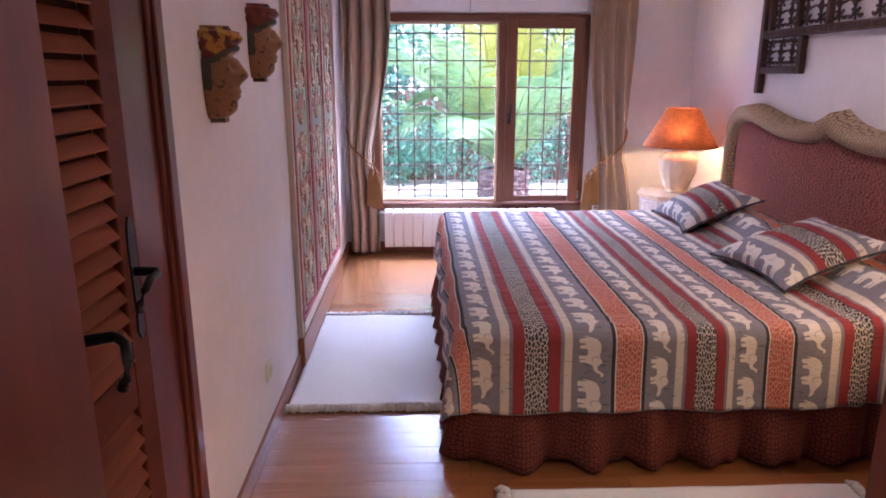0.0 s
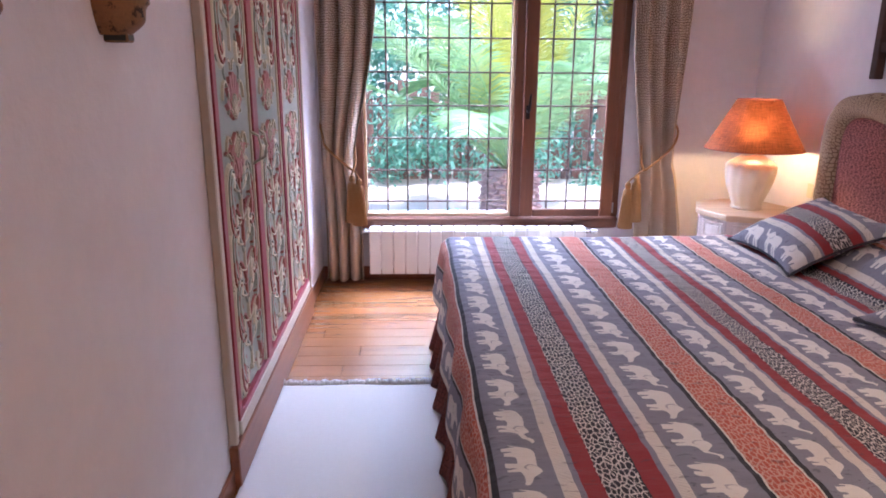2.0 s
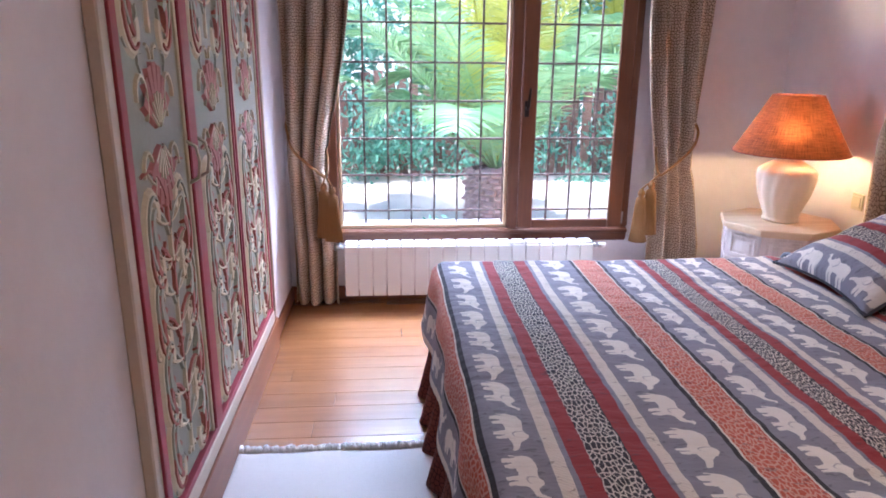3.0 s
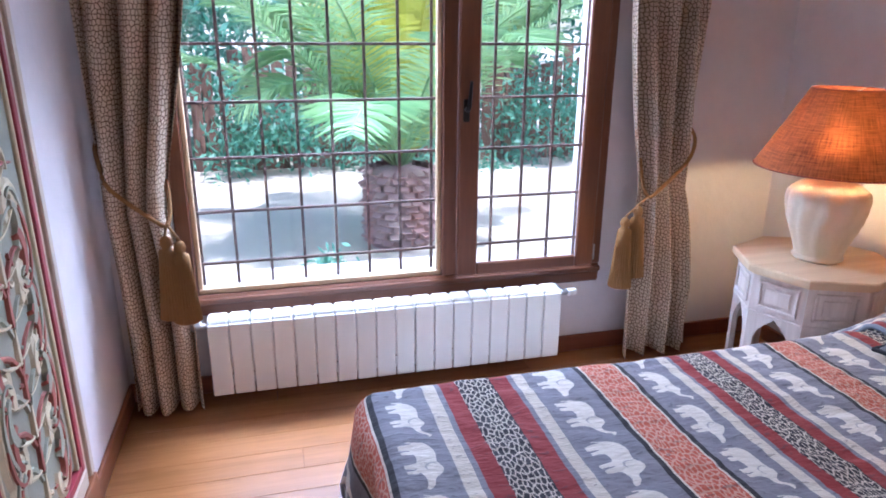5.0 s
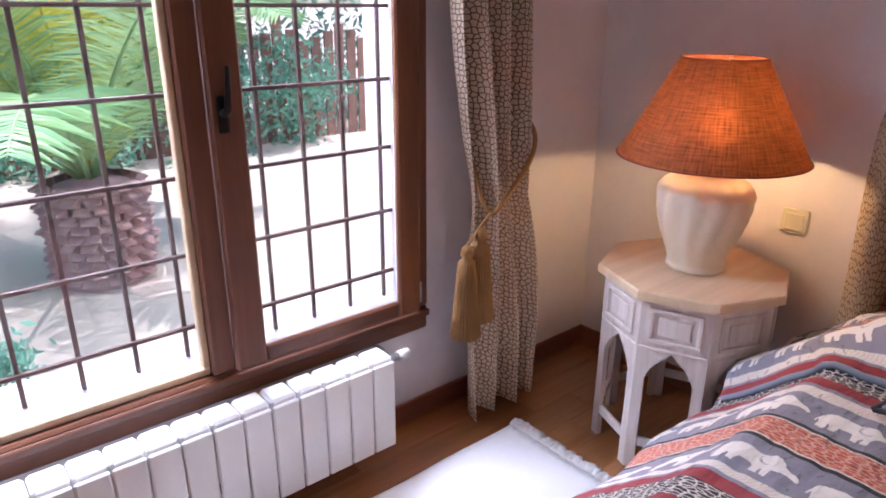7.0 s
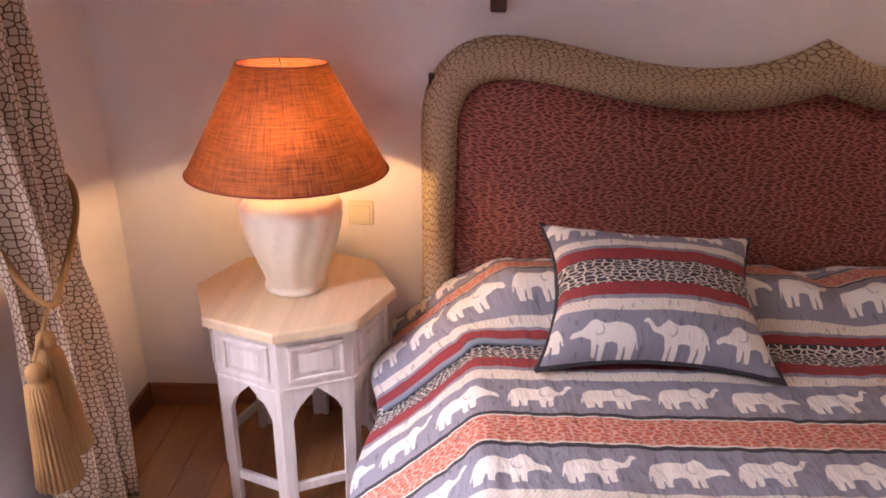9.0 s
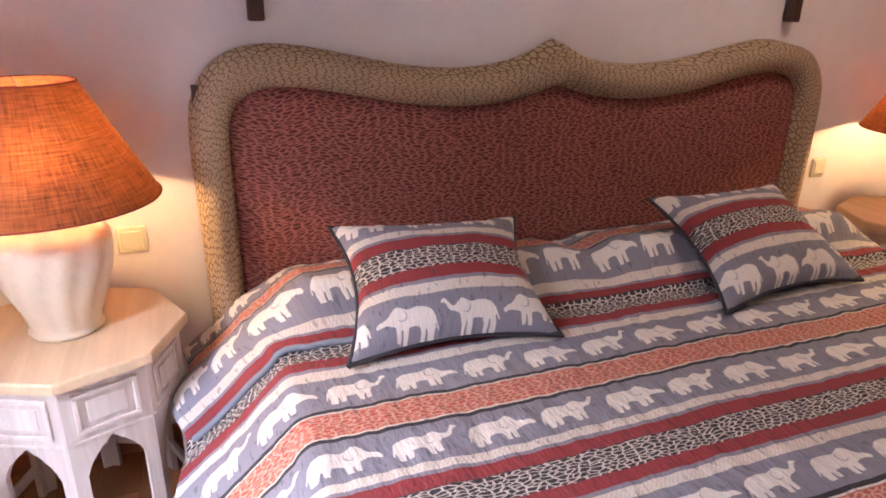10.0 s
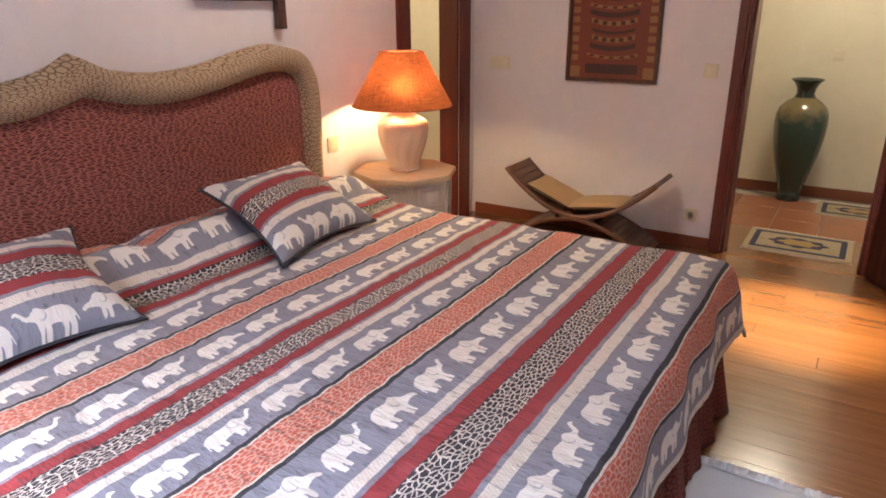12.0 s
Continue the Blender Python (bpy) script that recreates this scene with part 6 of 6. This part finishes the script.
def palm(x, y, trunk_r, trunk_h, fronds, length, seed, label):
    rng = random.Random(seed)
    t = thing("palm_tree", (x, y, GZ), label, "palm tree")
    b = bmesh.new()
    revolve(b, [(trunk_r * 0.7, -0.1), (trunk_r * 0.86, 0.0), (trunk_r * 0.92, trunk_h * 0.5), (trunk_r * 0.75, trunk_h), (0.05, trunk_h + 0.05)], (x, y, GZ), 24)
    rows = 11
    for r in range(rows):
        z = GZ + 0.03 + trunk_h * r / rows
        rr = trunk_r * (0.86 + 0.06 * math.sin(r / rows * math.pi))
        for k in range(15):
            a = 2 * math.pi * (k + 0.5 * (r % 2)) / 15 + rng.uniform(-0.08, 0.08)
            c = Vector((x + rr * math.cos(a), y + rr * math.sin(a), z))
            o = Vector((math.cos(a), math.sin(a), 0))
            sd = Vector((-math.sin(a), math.cos(a), 0))
            w, h_, d = 0.055, 0.075, rng.uniform(0.05, 0.10)
            q = [b.verts.new(c + v) for v in (sd * w, -sd * w, Vector((0, 0, h_ * 0.5)) + o * d + sd * w * 0.75, Vector((0, 0, h_ * 0.5)) + o * d - sd * w * 0.75, Vector((0, 0, h_)) + sd * w, Vector((0, 0, h_)) - sd * w)]
            for f in ((0, 1, 3, 2), (2, 3, 5, 4), (0, 2, 4), (1, 5, 3)):
                b.faces.new([q[i] for i in f])
    link("trunk", b, M_BARK, t, "rough scaly palm trunk")
    b, c = bmesh.new(), bmesh.new()
    top = (x, y, GZ + trunk_h)
    for k in range(fronds):
        yaw = k * 2.399 + rng.uniform(-0.2, 0.2)
        rise = radians(rng.uniform(38, 84))
        young = rise > radians(62)
        frond(c if young else b, top, yaw, length * rng.uniform(0.8, 1.1), rise, rng.uniform(0.35, 0.85) if not young else rng.uniform(0.2, 0.5), 0.55, rng)
    if seed == 4:
        for yaw, rise, ln, dr_ in ((178, 62, 3.4, 1.05), (200, 55, 3.0, 1.0), (150, 68, 3.6, 0.9), (250, 66, 2.2, 0.5), (285, 74, 2.4, 0.3), (20, 60, 3.0, 0.9)):
            frond(c if ln < 2.5 else b, top, radians(yaw), ln, radians(rise), dr_, 0.6, rng)
        for q in range(14):
            frond(c, top, q * 2.1, rng.uniform(1.3, 2.1), radians(rng.uniform(66, 86)), rng.uniform(0.15, 0.35), 0.34, rng, 60)
    link("fronds", b, M_PALM, t, "arching green palm fronds")
    link("young_fronds", c, M_PALMNEW, t, "upright yellow-green young fronds")


palm(1.17, 9.75, 0.33, 0.70, 26, 3.6, 4, "low palm tree with stout scaly trunk on pale gravel")
palm(3.9, 14.2, 0.35, 1.6, 30, 4.0, 7, "palm tree with arching green fronds before the hedge")
palm(-2.6, 15.0, 0.35, 1.4, 30, 4.0, 8, "palm tree with arching green fronds before the hedge")

# fence and hedge behind the garden
fence = thing("garden_fence", (0.5, 13.6, GZ), "weathered brown reed and board fence half hidden by shrubs", "fence")
fb = bmesh.new()
box(fb, (-0.075, -0.012, 0), (0.075, 0.012, 1.6), 0.004)
fme = bpy.data.meshes.new("board")
fb.to_mesh(fme)
fb.free()
fme.materials.append(M_FENCE)
rng = random.Random(2)
for k in range(80):
    o = new("board", fme)
    o.location = (-7 + k * 0.19, 13.6 + rng.uniform(-0.03, 0.03), GZ)
    o.rotation_euler[1] = rng.uniform(-0.02, 0.02)
    o.scale[2] = rng.uniform(0.85, 1.1)
    o.parent, o.matrix_parent_inverse = fence, fence.matrix_world.inverted()


def foliage(name, lo, hi, count, size, material, label, cat, seed, lump=0.0):
    rg = np.random.RandomState(seed)
    verts, faces = [], []
    lo, hi = np.array(lo, float), np.array(hi, float)
    cent = rg.rand(max(4, count // 220), 3) * (hi - lo) + lo
    for k in range(count):
        c = cent[rg.randint(len(cent))]
        p = c + rg.normal(0, 1, 3) * lump if lump else rg.rand(3) * (hi - lo) + lo
        p[2] = max(p[2], lo[2])
        a = rg.normal(0, 1, 3)
        a /= np.linalg.norm(a)
        b_ = np.cross(a, rg.normal(0, 1, 3))
        b_ /= np.linalg.norm(b_)
        s = size * rg.uniform(0.6, 1.3)
        i = len(verts)
        verts += [tuple(p - a * s), tuple(p + b_ * s * 0.38), tuple(p + a * s), tuple(p - b_ * s * 0.38)]
        faces.append((i, i + 1, i + 2, i + 3))
    me = bpy.data.meshes.new(name)
    me.from_pydata(verts, [], faces)
    me.materials.append(material)
    return tagged(new(name, me), label, cat, kind="stuff")


foliage("hedge", (-9, 13.9, GZ), (9, 15.6, 5.2), 60000, 0.085, M_HEDGE, "tall dense green hedge behind the garden", "hedge", 1, 0.42)
foliage("shrub", (-5, 12.9, GZ), (6, 13.5, 1.0), 9000, 0.06, M_HEDGE, "dark green shrubs along the fence", "shrub", 2, 0.20)
foliage("low_plant", (0.05, 7.15, GZ + 0.02), (0.55, 7.5, 0.20), 900, 0.028, M_HEDGE, "small green shrub under the window", "plant", 3, 0.05)

# ---- floors, laid piece by piece ----
boxed("floor", (LX - 0.05, 0.56, -0.14), (RX + 0.13, Y1 + 0.05, -0.016), M_DARKWOOD, kind="structure")
boxed("floor_side_room", (RX + 0.1402, 0.3, -0.14), (3.9, 2.8, 0.0), M_TILE, kind="structure")
floor_ob = bpy.data.objects["floor"]
rng = random.Random(11)
made = {}
W = 0.118
y = 0.562
while y < Y1:
    x = LX - rng.uniform(0, 1.0)
    while x < RX + 0.12:
        ln = rng.choice((1.1, 1.3, 1.5))
        x0, x1 = max(x, LX), min(x + ln, RX + 0.12)
        x += ln
        if x1 - x0 < 0.03:
            continue
        key = round(x1 - x0, 3)
        if key not in made:
            fb = bmesh.new()
            box(fb, (0, 0, -0.0155), (key - 0.0008, W - 0.0009, 0.0), 0.0009)
            me = bpy.data.meshes.new("plank")
            fb.to_mesh(me)
            fb.free()
            me.materials.append(M_FLOOR)
            made[key] = me
        o = new("plank", made[key])
        o.location = (x0, y, 0.0)
        o.parent = floor_ob
    y += W
hall = boxed("floor_hall", (LX, -0.54, -0.14), (1.5, 0.5595, -0.012), M_SANDSTONE, kind="structure")
tb = bmesh.new()
box(tb, (-0.148, -0.148, -0.0118), (0.148, 0.148, 0.0), 0.003)
tme = bpy.data.meshes.new("tile")
tb.to_mesh(tme)
tb.free()
tme.materials.append(M_TILE)
for i in range(7):
    for j in range(4):
        x, yy = LX + 0.15 + 0.302 * i, 0.41 - 0.302 * j
        if x < 1.4 and yy > -0.45:
            o = new("tile", tme)
            o.location = (x, yy, 0.0)
            o.parent = hall
